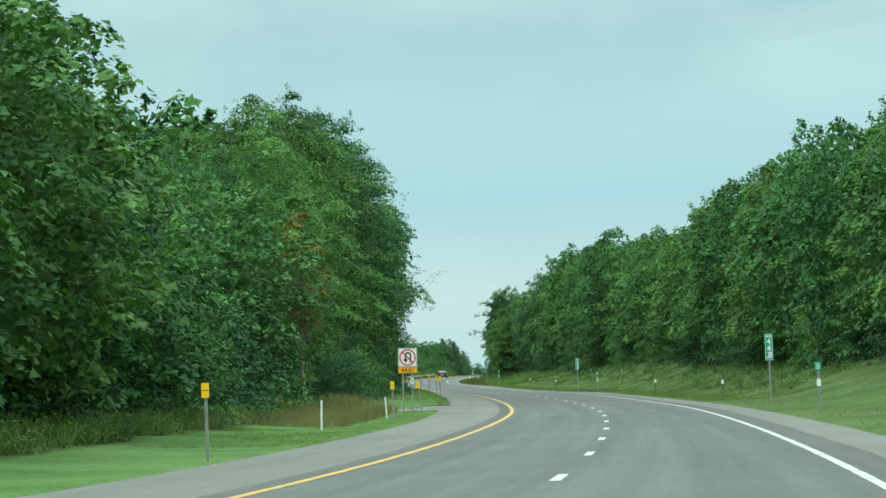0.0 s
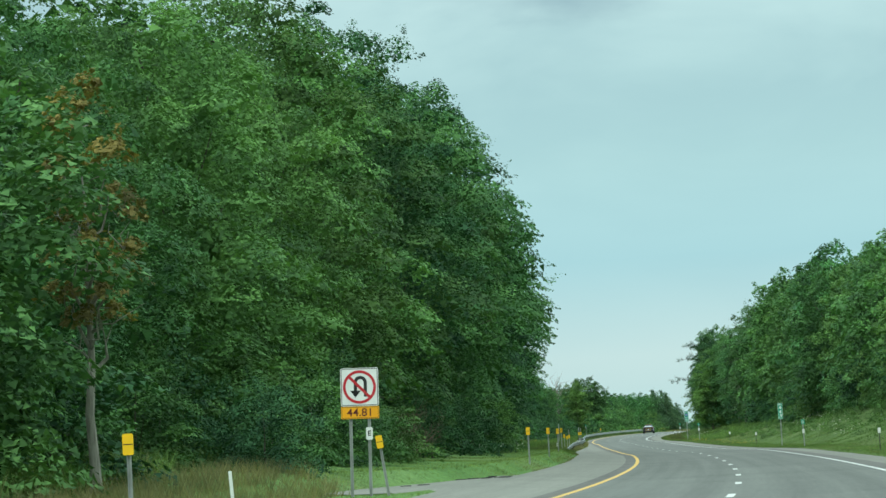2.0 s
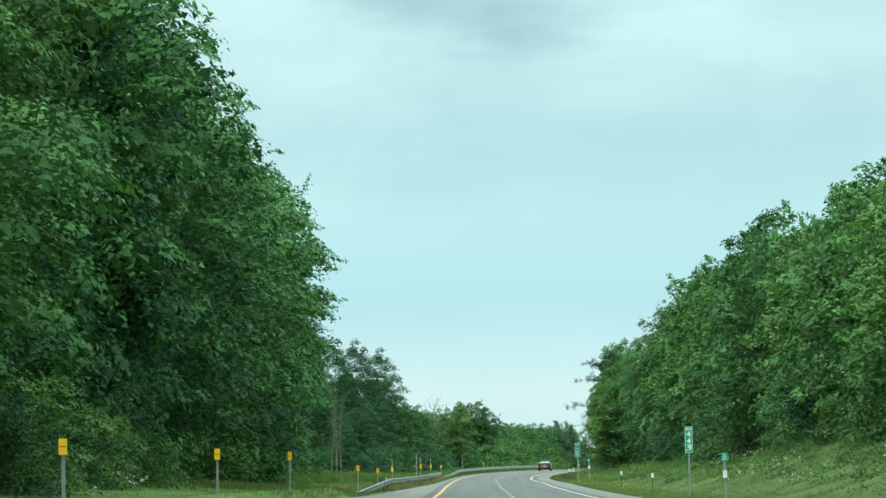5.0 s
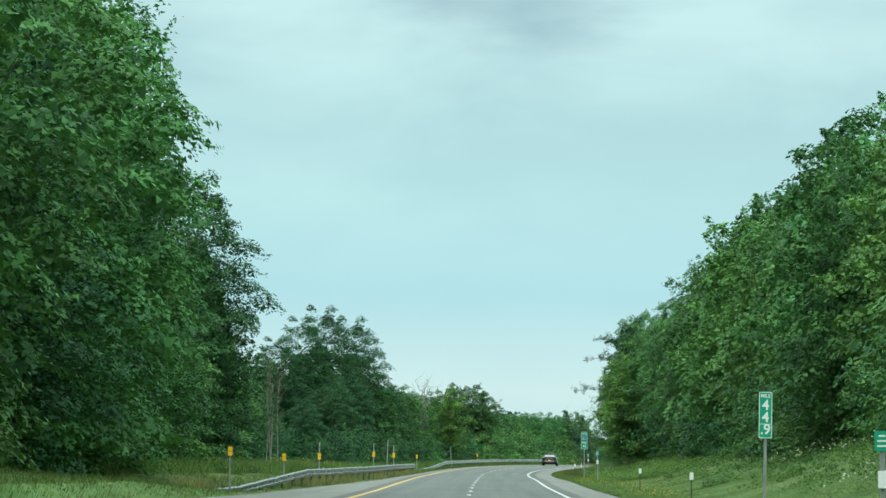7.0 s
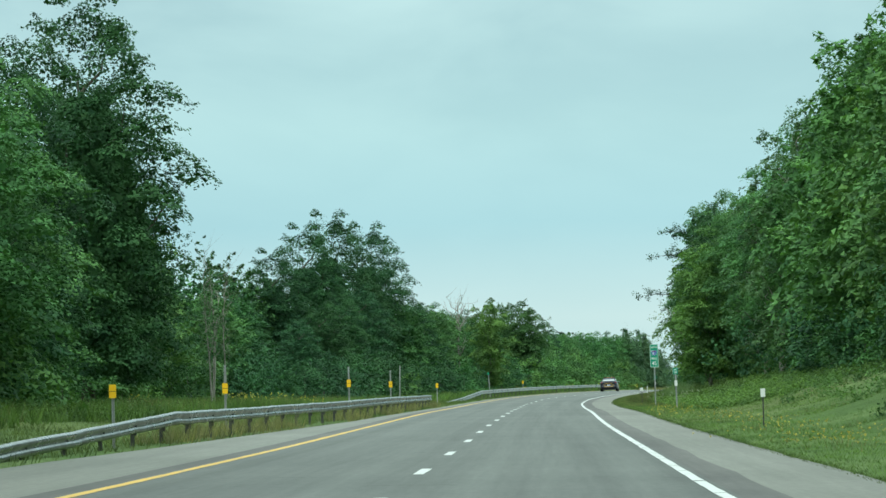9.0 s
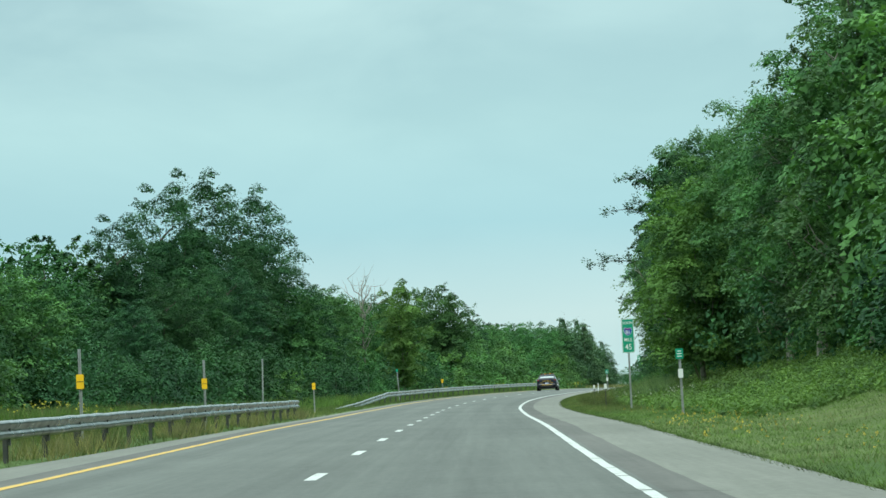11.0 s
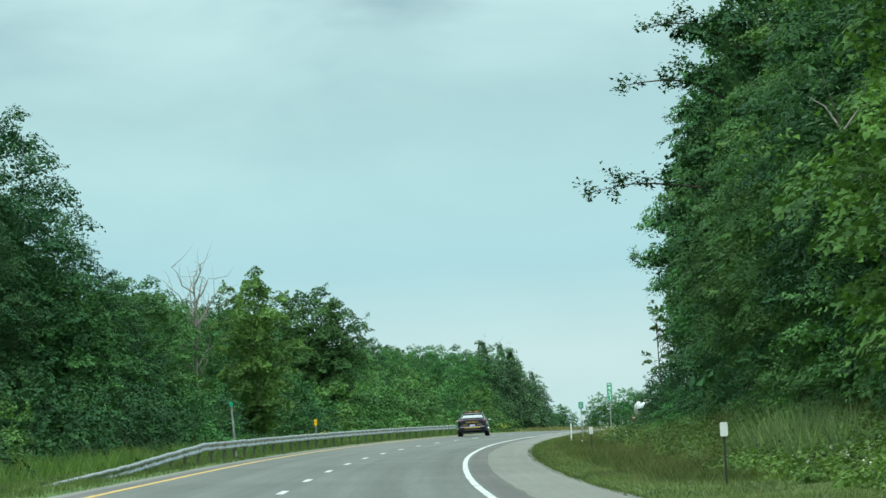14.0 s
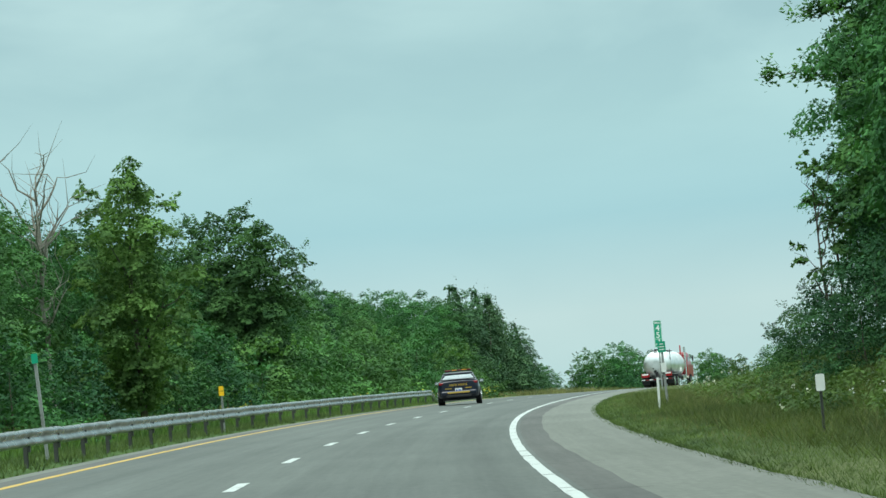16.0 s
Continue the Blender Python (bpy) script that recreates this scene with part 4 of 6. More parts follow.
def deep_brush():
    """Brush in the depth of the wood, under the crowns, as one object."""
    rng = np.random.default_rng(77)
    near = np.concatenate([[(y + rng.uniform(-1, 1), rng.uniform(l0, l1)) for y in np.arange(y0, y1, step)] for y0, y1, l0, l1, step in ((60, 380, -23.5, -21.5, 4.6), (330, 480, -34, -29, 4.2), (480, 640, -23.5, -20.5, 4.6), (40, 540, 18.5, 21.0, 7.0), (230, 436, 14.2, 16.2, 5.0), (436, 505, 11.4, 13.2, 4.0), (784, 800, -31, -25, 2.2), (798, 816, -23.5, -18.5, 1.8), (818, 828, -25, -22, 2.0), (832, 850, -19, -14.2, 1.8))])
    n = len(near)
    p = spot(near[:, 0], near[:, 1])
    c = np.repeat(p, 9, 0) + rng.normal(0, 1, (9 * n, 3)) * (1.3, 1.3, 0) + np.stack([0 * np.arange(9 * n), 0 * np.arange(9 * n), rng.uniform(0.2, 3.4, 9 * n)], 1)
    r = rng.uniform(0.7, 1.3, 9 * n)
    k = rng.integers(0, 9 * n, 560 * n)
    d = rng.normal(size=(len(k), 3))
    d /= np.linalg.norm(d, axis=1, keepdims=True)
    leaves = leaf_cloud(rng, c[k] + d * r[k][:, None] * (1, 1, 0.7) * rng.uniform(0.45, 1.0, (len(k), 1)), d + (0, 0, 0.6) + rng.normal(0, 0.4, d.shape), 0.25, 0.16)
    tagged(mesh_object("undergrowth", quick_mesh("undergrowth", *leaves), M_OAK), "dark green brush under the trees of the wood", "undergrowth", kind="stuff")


deep_brush()
_rng = random.Random(77)
# brush close behind the mown strip on the left
for _k in range(30):
    if 160 < 134 + 3.6 * _k < 176:
        continue
    shrub(134 + 3.6 * _k + _rng.uniform(-1, 1), -_rng.uniform(13.0, 14.6), _rng.uniform(0.55, 1.0), (2, 0, 2, 1)[_k % 4], _rng, _rng.uniform(0.8, 1.15), "fine")
# dark brush at the foot of the trees round the bend
for _y, _l, _s in ((472, 10.6, 0.55), (480, 10.8, 0.6), (487, 10.2, 0.55), (496, 10.6, 0.7), (505, 10.0, 0.6), (514, 10.4, 0.8), (521, 9.4, 0.6), (527, 10.6, 0.95), (533, 9.2, 0.6), (539, 10.2, 0.9), (545, 8.9, 0.55), (551, 9.8, 0.7), (560, 9.6, 0.45), (478, 9.4, 0.42), (491, 9.6, 0.5), (503, 9.4, 0.5), (517, 9.0, 0.45)):
    shrub(_y, _l, _s, 2 if _s > 0.58 else 0, _rng, 0.95, "fine")
# bushes between the guardrails and along the second one
for _y, _l, _s, _v in ((450, -15.2, 0.8, 2), (456, -14.4, 0.9, 2), (463, -14.2, 0.95, 2), (470, -13.4, 1.0, 2), (478, -13.6, 1.15, 2), (486, -13.0, 1.0, 2), (494, -13.2, 1.2, 2), (503, -12.4, 0.7, 1), (512, -12.6, 1.0, 2), (521, -12.4, 0.9, 2), (531, -12.2, 1.0, 2), (541, -12.4, 0.9, 2), (552, -12.0, 0.95, 0), (563, -12.2, 0.9, 2), (586, -12.6, 0.9, 0), (600, -12.8, 0.8, 2), (606, -14.6, 1.35, 0), (614, -13.4, 1.2, 1), (622, -14.2, 1.5, 0), (630, -12.8, 1.25, 1), (638, -13.8, 1.5, 0), (646, -13.0, 1.35, 0), (654, -13.6, 1.5, 1), (662, -12.6, 1.3, 0), (670, -13.2, 1.45, 0), (678, -12.4, 1.2, 1), (686, -12.8, 1.3, 0)):
    shrub(_y, _l, _s, _v, _rng, 1.0)
# beyond the rise
wood_edge(760, 900, 1, ([760, 900], [22, 26]), ([760, 900], [4.5, 4.5]), ["maple", "cherry"], 9.0, "far", 34, 1)

for _y, _l, _top, _k in ((792, -27, 5.2, "maple"), (800, -23, 6.6, "cherry"), (806, -21.5, 7.4, "maple"), (812, -19, 6.2, "ash"), (822, -24, 7.4, "maple"), (836, -17.5, 7.2, "cherry"), (842, -14.6, 6.2, "ash"), (846, -18.5, 6.6, "maple"), (786, -31, 4.4, "cherry")):
    plant(_k, _y, _l, _top, "middle", fat=1.0)
# single trees that stand out
tagged(tree("dying_tree", 61, H=8.1, R=1.4, foot=0.40, shape="column", clumps=24, leaves=9000, leaf=0.065, core=0, shoots=10, mat=M_DYING, bark_mat=M_PALEBARK, clump_r=0.3, gaps=0.3, bare=8),
       "half-dead tree with browning orange leaves and bare stems", "tree").matrix_world = Matrix.Translation(Vector(spot(np.array(119.0), np.array(-14.3))))
tagged(tree("bare_tree", 62, H=10.6, R=2.2, foot=0.35, shape="vase", clumps=26, leaves=0, leaf=0.2, mat=M_MAPLE, bark_mat=M_PALEBARK, bare=17, trunk_r=0.13, twig=0.06),
       "dead grey tree with bare upright branches", "tree").matrix_world = Matrix.Translation(Vector(spot(np.array(577.0), np.array(-15.5))))
tagged(tree("brush_tangle", 63, H=1.9, R=1.5, foot=0.15, shape="dome", clumps=70, leaves=0, leaf=0.2, mat=M_MAPLE, bark_mat=M_DEADWOOD, bare=60, trunk_r=0.035, twig=0.16),
       "tangle of dead brown brush at the wood's edge", "brush").matrix_world = Matrix.Translation(Vector(spot(np.array(171.0), np.array(-13.3))))
for _k, (_y, _l, _h) in enumerate(((397.5, -14.9, 7.0), (400, -15.2, 8.6), (402.5, -14.8, 7.6), (405.5, -15.8, 6.2))):
    tagged(tree("bare_sapling", 70 + _k, H=_h, R=0.9, foot=0.3, shape="vase", clumps=16, leaves=500, leaf=0.07, core=0, mat=M_ASPEN, bark_mat=M_PALEBARK, bare=12, twig=0.05, trunk_r=0.045, gaps=0.3, lean=0.04 * (_k - 1.5)),
           "thin pale sapling with few leaves", "tree", "saplings behind the guardrail").matrix_world = Matrix.Translation(Vector(spot(np.array(float(_y)), np.array(_l))))
for _k, (_y, _l, _h) in enumerate(((541.0, 9.4, 5.6), (542.2, 9.9, 5.0))):
    tagged(tree("sapling", 80 + _k, H=_h, R=1.0, foot=0.25, shape="column", clumps=18, leaves=1500, leaf=0.075, core=0, mat=M_LIGHT, bark_mat=M_BARK, bare=3, trunk_r=0.05, gaps=0.25, shoots=6, lean=-0.05),
           "slender sapling with loose leaf tufts on the bank", "tree").matrix_world = Matrix.Translation(Vector(spot(np.array(_y), np.array(_l))))
tagged(tree("ash_tree", 64, H=9.9, R=2.4, foot=0.05, shape="column", clumps=46, leaves=30000, leaf=0.085, core=0.4, mat=M_TUFTED, bark_mat=M_BARK, clump_r=0.29, gaps=0.2, bare=0, front=False),
       "slim light green ash with tufted top", "tree").matrix_world = Matrix.Translation(Vector(spot(np.array(578.0), np.array(-12.6))))
tagged(tree("oak_tree", 65, H=10.0, R=3.9, foot=0.2, shape="round", clumps=90, leaves=36000, leaf=0.095, core=0.55, mat=M_MAPLE, bark_mat=M_BARK, clump_r=0.23),
       "round green oak standing over scrub", "tree").matrix_world = Matrix.Translation(Vector(spot(np.array(622.0), np.array(-16.0))))
_pine = tagged(tree("pine_tree", 66, H=9.3, R=3.8, foot=0.02, shape="cone", clumps=110, leaves=16000, leaf=0.10, mat=M_NEEDLE, bark_mat=M_BARK, clump_r=0.15, spread=1.25, core=0.4, droop=0.08, shoots=0), "dark green pine with layered boughs", "tree", "pines at the bend")
_pine.matrix_world = Matrix.Translation(Vector(spot(np.array(702.0), np.array(-15.5))))
for _y, _l, _s in ((706, -13.6, 0.92), (711, -15.5, 1.0), (717, -13.5, 0.7), (726, -15.0, 0.55)):
    place_copy(_pine, Matrix.Translation(Vector(spot(np.array(float(_y)), np.array(_l)))) @ Matrix.Rotation(_y, 4, "Z") @ Matrix.Diagonal((_s, _s, _s, 1)))
for _y, _l, _top in ((473, 12.0, 12.0), (486, 11.6, 11.0), (498, 11.0, 8.5)):
    plant("maple", _y, _l, _top, "fine", fat=0.8, v=0)
for _y, _l, _top, _k in ((243, -16.6, 22.8, "oak"), (314, -17.8, 18.8, "maple"), (343, -23.5, 17.6, "oak"), (368, -21.5, 13.6, "maple"), (380, -21.0, 15.0, "oak"), (393, -19.7, 18.6, "oak"), (403, -21.2, 16.6, "oak"), (484, -18.6, 6.5, "oak"), (495, -18.2, 8.0, "oak"), (507, -17.8, 9.0, "oak"), (519, -17.6, 10.0, "oak"), (527, -26.0, 13.6, "oak"), (537, -24.6, 16.2, "oak"), (541, -19.6, 11.5, "oak"), (546, -24.0, 17.8, "oak"), (554, -21.6, 17.0, "oak"), (561, -20.8, 13.6, "oak")):
    plant(_k, _y, _l, _top, "dense", fat=1.0, v=0)
for _y, _l, _top in ((426, 13.5, 15.8), (437, 13.0, 14.0), (446, 12.5, 12.2), (100, 15.5, 17.5), (108, 16.5, 18.0)):
    plant("aspen", _y, _l, _top, "near", fat=1.1)
for _y, _l, _top, _k in ((505, 12.8, 15.6, "maple"), (514, 12.4, 15.0, "maple"), (523, 12.8, 14.6, "oak"), (532, 12.6, 13.8, "maple"), (542, 12.8, 12.4, "maple"), (552, 12.9, 9.6, "maple"), (561, 13.2, 6.4, "oak")):
    plant(_k, _y, _l, _top, "dense", fat=0.8, v=0, turn=-14)
for _y, _l, _top, _k in ((508, 11.6, 14.2, "cherry"), (520, 11.5, 13.6, "aspen"), (531, 11.6, 12.8, "cherry"), (541, 12.0, 11.2, "aspen"), (549, 12.6, 9.0, "cherry")):
    plant(_k, _y, _l, _top, "near", fat=0.6 if _k == "cherry" else 1.05, v=1)
tagged(tree("ash_tree", 67, H=8.8, R=3.6, foot=0.10, shape="tall", clumps=74, leaves=32000, leaf=0.085, mat=M_YELLOWGREEN, bark_mat=M_PALEBARK, clump_r=0.24, gaps=0.12, core=0.3),
       "young ash with bright yellow-green leaves on the bank", "tree").matrix_world = Matrix.Translation(Vector(spot(np.array(458.0), np.array(9.9))))


def leaning_birch():
    """A pale stem that leans out over the verge, nearly bare."""
    root = empty("birch_tree", Matrix.Translation(Vector(spot(np.array(465.0), np.array(10.2)))))
    rng = np.random.default_rng(9)
    o = np.array(root.location)
    line = np.stack([spot(np.array(y), np.array(l)) * (1, 1, 0) + (0, 0, centre(y)[1] + h) for y, l, h in ((465, 10.2, 0.6), (463.5, 9.7, 1.8), (461.5, 9.0, 3.0), (459.5, 8.2, 4.2), (457.5, 7.4, 5.4), (456, 6.9, 6.2))]) - o
    v, q = tube(line, [0.055, 0.05, 0.042, 0.034, 0.022, 0.008], 7)
    mesh_object("trunk", quick_mesh("trunk", v, q), M_PALEBARK, root)
    tips = []
    for k, side, up in ((2, -1, 0.3), (3, 1, 0.5), (3, -1.2, 0.5), (4, 1.0, 0.5), (4, -0.8, 0.6)):
        a = line[k]
        b = a + np.array([side * 0.6, rng.uniform(-0.5, 0.5), up])
        v, q = tube(np.stack([a, (a + b) / 2 + (0, 0, 0.12), b]), [0.022, 0.014, 0.005], 5)
        mesh_object("branch", quick_mesh("branch", v, q), M_PALEBARK, root)
        tips += [b, (a + b) / 2]
    tips = np.array(tips + [line[-1], line[-2]])
    c = np.repeat(tips, 26, 0) + rng.normal(0, 0.2, (26 * len(tips), 3))
    v, q = leaf_cloud(rng, c, rng.normal(0, 0.5, c.shape) + (0, 0, 0.7), 0.12, 0.08)
    mesh_object("crown", quick_mesh("crown", v, q), M_ASPEN, root)
    tagged(root, "pale birch stem leaning out from the bank, nearly bare", "tree")


def reaching_tree(kind, mat, y, l, top, limbs, seed, label):
    """A dark tree at the wood's edge whose lower limbs reach out over the verge."""
    H = top - float(rise(y, l))
    root = tree(kind, seed, H=H, R=3.1, foot=0.1, shape="tall", clumps=70, leaves=26000, leaf=0.088, mat=mat, bark_mat=M_BARK, clump_r=0.24, core=0.5)
    root.matrix_world = Matrix.Translation(Vector(spot(np.array(float(y)), np.array(float(l)))))
    rng = np.random.default_rng(seed)
    o = np.array(root.location)
    road_z = float(centre(y)[1])
    wood, sprays = [], []
    for tip_l, tip_h, dy in limbs:
        tip = spot(np.array(y + dy), np.array(tip_l)) * (1, 1, 0) + (0, 0, road_z + tip_h) - o
        foot_z = tip[2] - rng.uniform(0.6, 1.8)
        s = np.linspace(0, 1, 9)[:, None]
        line = np.array([0, 0, foot_z]) * (1 - s) + tip * s + np.array([0, 0, 1]) * (0.55 * np.sin(s * np.pi)) + np.cumsum(rng.normal(0, 0.06, (9, 3)), 0) * s
        wood.append(tube(line, np.linspace(0.055, 0.008, 9), 5))
        for f in rng.uniform(3.0, 8.0, 13):
            k = int(f) if f < 8 else 7
            p = line[k] + (line[k + 1] - line[k]) * (f - k)
            d = rng.normal(0, 1, 3) * (0.45, 0.45, 0.45) + (0, 0, 0.3)
            n = 44
            far = rng.uniform(0.1, 1.0, n) * (0.85 - 0.07 * (f - 3))
            sprays.append(leaf_cloud(rng, p + d * far[:, None] + rng.normal(0, 0.12, (n, 3)), rng.normal(0, 0.35, (n, 3)) + (0, 0, 0.9), 0.15, 0.12))
    mesh_object("limbs", quick_mesh("limbs", *join(wood)), M_BARK, root)
    mesh_object("outer_foliage", quick_mesh("outer_foliage", *join(sprays)), mat, root)
    return tagged(root, label, "tree")


reaching_tree("oak_tree", M_OAK, 502, 11.0, 14.6, ((5.7, 7.8, 0), (6.6, 11.0, -2), (7.6, 12.6, 0), (7.5, 6.0, 2)), 171, "dark oak whose ragged limbs reach out over the verge")
reaching_tree("ash_tree", M_LIGHT, 541, 12.7, 12.2, ((8.2, 7.5, 0), (9.2, 9.4, 1)), 172, "light green ash leaning out from the bank at the bend")
leaning_birch()
# trees of the stock that no belt took
for _key, (_ob, _h) in STOCK.items():
    if _key not in USED:
        for _o in (*_ob.children_recursive, _ob):
            bpy.data.objects.remove(_o)


# ================= verge plants =================
def blades(name, mat, n, ys, ls, hs, seed, label, wide=0.018, tips=4, patchy=0.0, lie=0.5):
    """Tufts of pointed blades strewn over a belt, as one object; ls: a function of y and a number from 0 to 1."""
    rng = np.random.default_rng(seed)
    y = rng.uniform(*ys, n)
    if patchy:
        y = y[np.sin(y * 0.21 + 3 * np.sin(y * 0.043 + seed)) > patchy - 1]
        n = len(y)
    l = ls(y, rng.uniform(0, 1, n))
    free = ~on_apron(y, l)
    y, l, n = y[free], l[free], int(free.sum())
    p = spot(y, l)
    a = rng.uniform(0, 2 * np.pi, (n, tips))
    h = rng.uniform(*hs, (n, tips))
    foot = p[:, None] + np.stack([np.cos(a) * 0.06, np.sin(a) * 0.06, 0 * a - 0.03], -1)
    b = rng.uniform(0, 2 * np.pi, (n, tips))
    w = np.stack([np.cos(b), np.sin(b), 0 * b], -1) * wide
    tip = foot + np.stack([np.cos(a) * h * lie, np.sin(a) * h * lie, h], -1)
    v = np.stack([foot - w, foot + w, tip], 2).reshape(-1, 3)
    ob = mesh_object(name, quick_mesh(name, v, np.arange(len(v)).reshape(-1, 3)), mat)
    return tagged(ob, label, "grass", kind="stuff")


def flowers(name, mat, n, ys, l0, l1, h, size, seed, label):
    rng = np.random.default_rng(seed)
    m = max(6, n // 14)
    cy, cl = rng.uniform(*ys, m), rng.uniform(min(l0, l1), max(l0, l1), m)
    k = rng.integers(0, m, n)
    y, l = cy[k] + rng.normal(0, 1.0, n), cl[k] + rng.normal(0, 0.45, n)
    p = spot(y, l)
    p[:, 2] += rng.uniform(*h, n)
    v, q = [], []
    c = np.repeat(p, 5, 0) + rng.normal(0, size * 0.5, (5 * n, 3))
    v, q = leaf_cloud(rng, c, rng.normal(0, 0.5, (5 * n, 3)) + (0, 0, 1), size * 1.2, size)
    return tagged(mesh_object(name, quick_mesh(name, v, q), mat), label, "flowers", kind="stuff")


_le = lambda y: left_edge(y)
blades("mown_grass", M_MOWN, 76000, (60, 300), lambda y, u: _le(y) - 0.1 - u * np.interp(y, [0, 110, 150, 300, 360, 470], [4.2, 4.6, 6.4, 6.4, 6.5, 4.0]), (0.02, 0.075), 201, "short mown green grass beside the shoulder", 0.007, lie=0.9)
blades("mown_fringe", M_DRYGRASS, 5000, (80, 300), lambda y, u: np.where(y < 158, np.minimum(apron_outer(y), _le(y)), _le(y)) - 0.02 - 0.5 * u**1.6, (0.03, 0.13), 226, "straw-coloured fringe of grass along the shoulder", 0.005, 3, 0.9, lie=0.7)
blades("straw_grass", M_DRYGRASS, 3600, (92, 134), lambda y, u: -10.9 - 3.4 * u, (0.2, 0.55), 219, "straw-coloured tall grass before the wood", 0.007)
blades("rail_grass", M_OLIVE, 12000, (244, 470), lambda y, u: _le(y) - 0.1 - u * np.interp(y, [300, 360, 470], [6.4, 6.5, 4.0]), (0.06, 0.24), 218, "rough grass behind the guardrail", 0.010)
blades("bend_grass", M_OLIVE, 7000, (470, 640), lambda y, u: _le(y) - 0.1 - u * 3.0, (0.06, 0.22), 208, "short green grass round the guardrail", 0.012)
blades("tall_grass", M_DRYGRASS, 8000, (36, 640), lambda y, u: -np.interp(y, [0, 100, 150, 330, 430, 640], [13, 13.6, 15.6, 15.4, 11.5, 9.0]) - 3.0 * u**0.8, (0.3, 0.8), 202, "tall seeding grass along the wood's edge", 0.010, 4, 0.7)
blades("weedy_undergrowth", M_GRASS, 12000, (36, 650), lambda y, u: -np.interp(y, [0, 100, 150, 330, 430, 640], [13.4, 14.0, 15.6, 15.4, 10.5, 8.6]) - 3.0 * u, (0.3, 0.8), 206, "green weeds along the wood's edge", 0.022)
blades("field_grass", M_OLIVE, 12000, (392, 470), lambda y, u: -9.5 - 16 * u, (0.2, 0.55), 203, "rough field grass behind the guardrail", 0.014)
blades("rail_weeds", M_DRYGRASS, 2600, (296, 445), lambda y, u: np.interp(y, [300, 315, 340, 373, 400, 441], [-10.1, -9.6, -8.6, -7.5, -7.15, -7.1]) - 0.7 + 1.0 * u, (0.2, 0.6), 209, "straw-coloured weeds round the guardrail posts", 0.009, 4, 0.9)
blades("verge_grass", M_GRASS, 52000, (140, 440), lambda y, u: RIGHT_EDGE + 0.05 + 6.5 * u, (0.03, 0.12), 204, "rough green grass on the cut bank", 0.007, lie=0.8)
blades("bend_verge_grass", M_RANK, 64000, (436, 600), lambda y, u: RIGHT_EDGE + 0.05 + 7.0 * u, (0.03, 0.13), 216, "rank olive grass at the bend", 0.006, 4, lie=0.8)
blades("bend_tall_grass", M_OLIVE, 26000, (462, 585), lambda y, u: 4.8 + 6.5 * u**0.75, (0.08, 0.34), 224, "tall rank grass up the bank at the bend", 0.007, 4, lie=0.9)
blades("bend_tall_straw", M_DRYGRASS, 7000, (470, 585), lambda y, u: 5.6 + 5.4 * u**0.7, (0.2, 0.55), 225, "tan seeding grass stems up the bank at the bend", 0.004, 4, 0.8, lie=0.6)
blades("verge_fringe", M_RANK, 14000, (240, 610), lambda y, u: RIGHT_EDGE - 0.06 + 0.5 * u**1.5, (0.02, 0.08), 223, "ragged grass along the paving's edge", 0.006, 4, lie=0.9)
blades("bend_straw", M_DRYGRASS, 4500, (430, 610), lambda y, u: RIGHT_EDGE + 0.4 + 5.5 * u, (0.08, 0.26), 220, "straw-coloured grass stems at the bend", 0.004, 3, 0.9)
blades("seeding_verge_grass", M_DRYGRASS, 9000, (60, 640), lambda y, u: RIGHT_EDGE + 0.3 + 8.5 * u, (0.06, 0.20), 205, "straw-coloured seeding grass on the cut bank", 0.007, 4, 1.0)
blades("bank_weeds", M_RANK, 9000, (430, 600), lambda y, u: 7.4 + 6.0 * u, (0.06, 0.2), 207, "rank green weeds on the cut bank", 0.016)

blades("far_straw", M_DRYGRASS, 9000, (690, 830), lambda y, u: left_edge(y) - 0.4 - 7.0 * u, (0.2, 0.6), 221, "tan seeding grass beyond the guardrail", 0.02, 4)
flowers("rail_goldenrod", M_GOLD, 120, (575, 690), -8.6, -10.4, (0.4, 0.8), 0.07, 222, "goldenrod in flower behind the guardrail")

def leafy_weeds(name, n, ys, ls, h, seed, label, mat=None):
    """Low leafy plants in clumps, as one object."""
    rng = np.random.default_rng(seed)
    y = rng.uniform(*ys, n)
    p = spot(y, ls(y, rng.uniform(0, 1, n)))
    r = rng.uniform(*h, n)
    k = np.repeat(np.arange(n), 74)
    d = rng.normal(size=(len(k), 3))
    d[:, 2] = np.abs(d[:, 2])
    d /= np.linalg.norm(d, axis=1, keepdims=True)
    c = p[k] + d * r[k][:, None] * (0.9, 0.9, 1.0) * rng.uniform(0.4, 1.0, (len(k), 1))
    v, q = leaf_cloud(rng, c, d * 0.6 + (0, 0, 0.6) + rng.normal(0, 0.4, d.shape), 0.125, 0.07)
    return tagged(mesh_object(name, quick_mesh(name, v, q), mat or M_WEED), label, "weeds", kind="stuff")


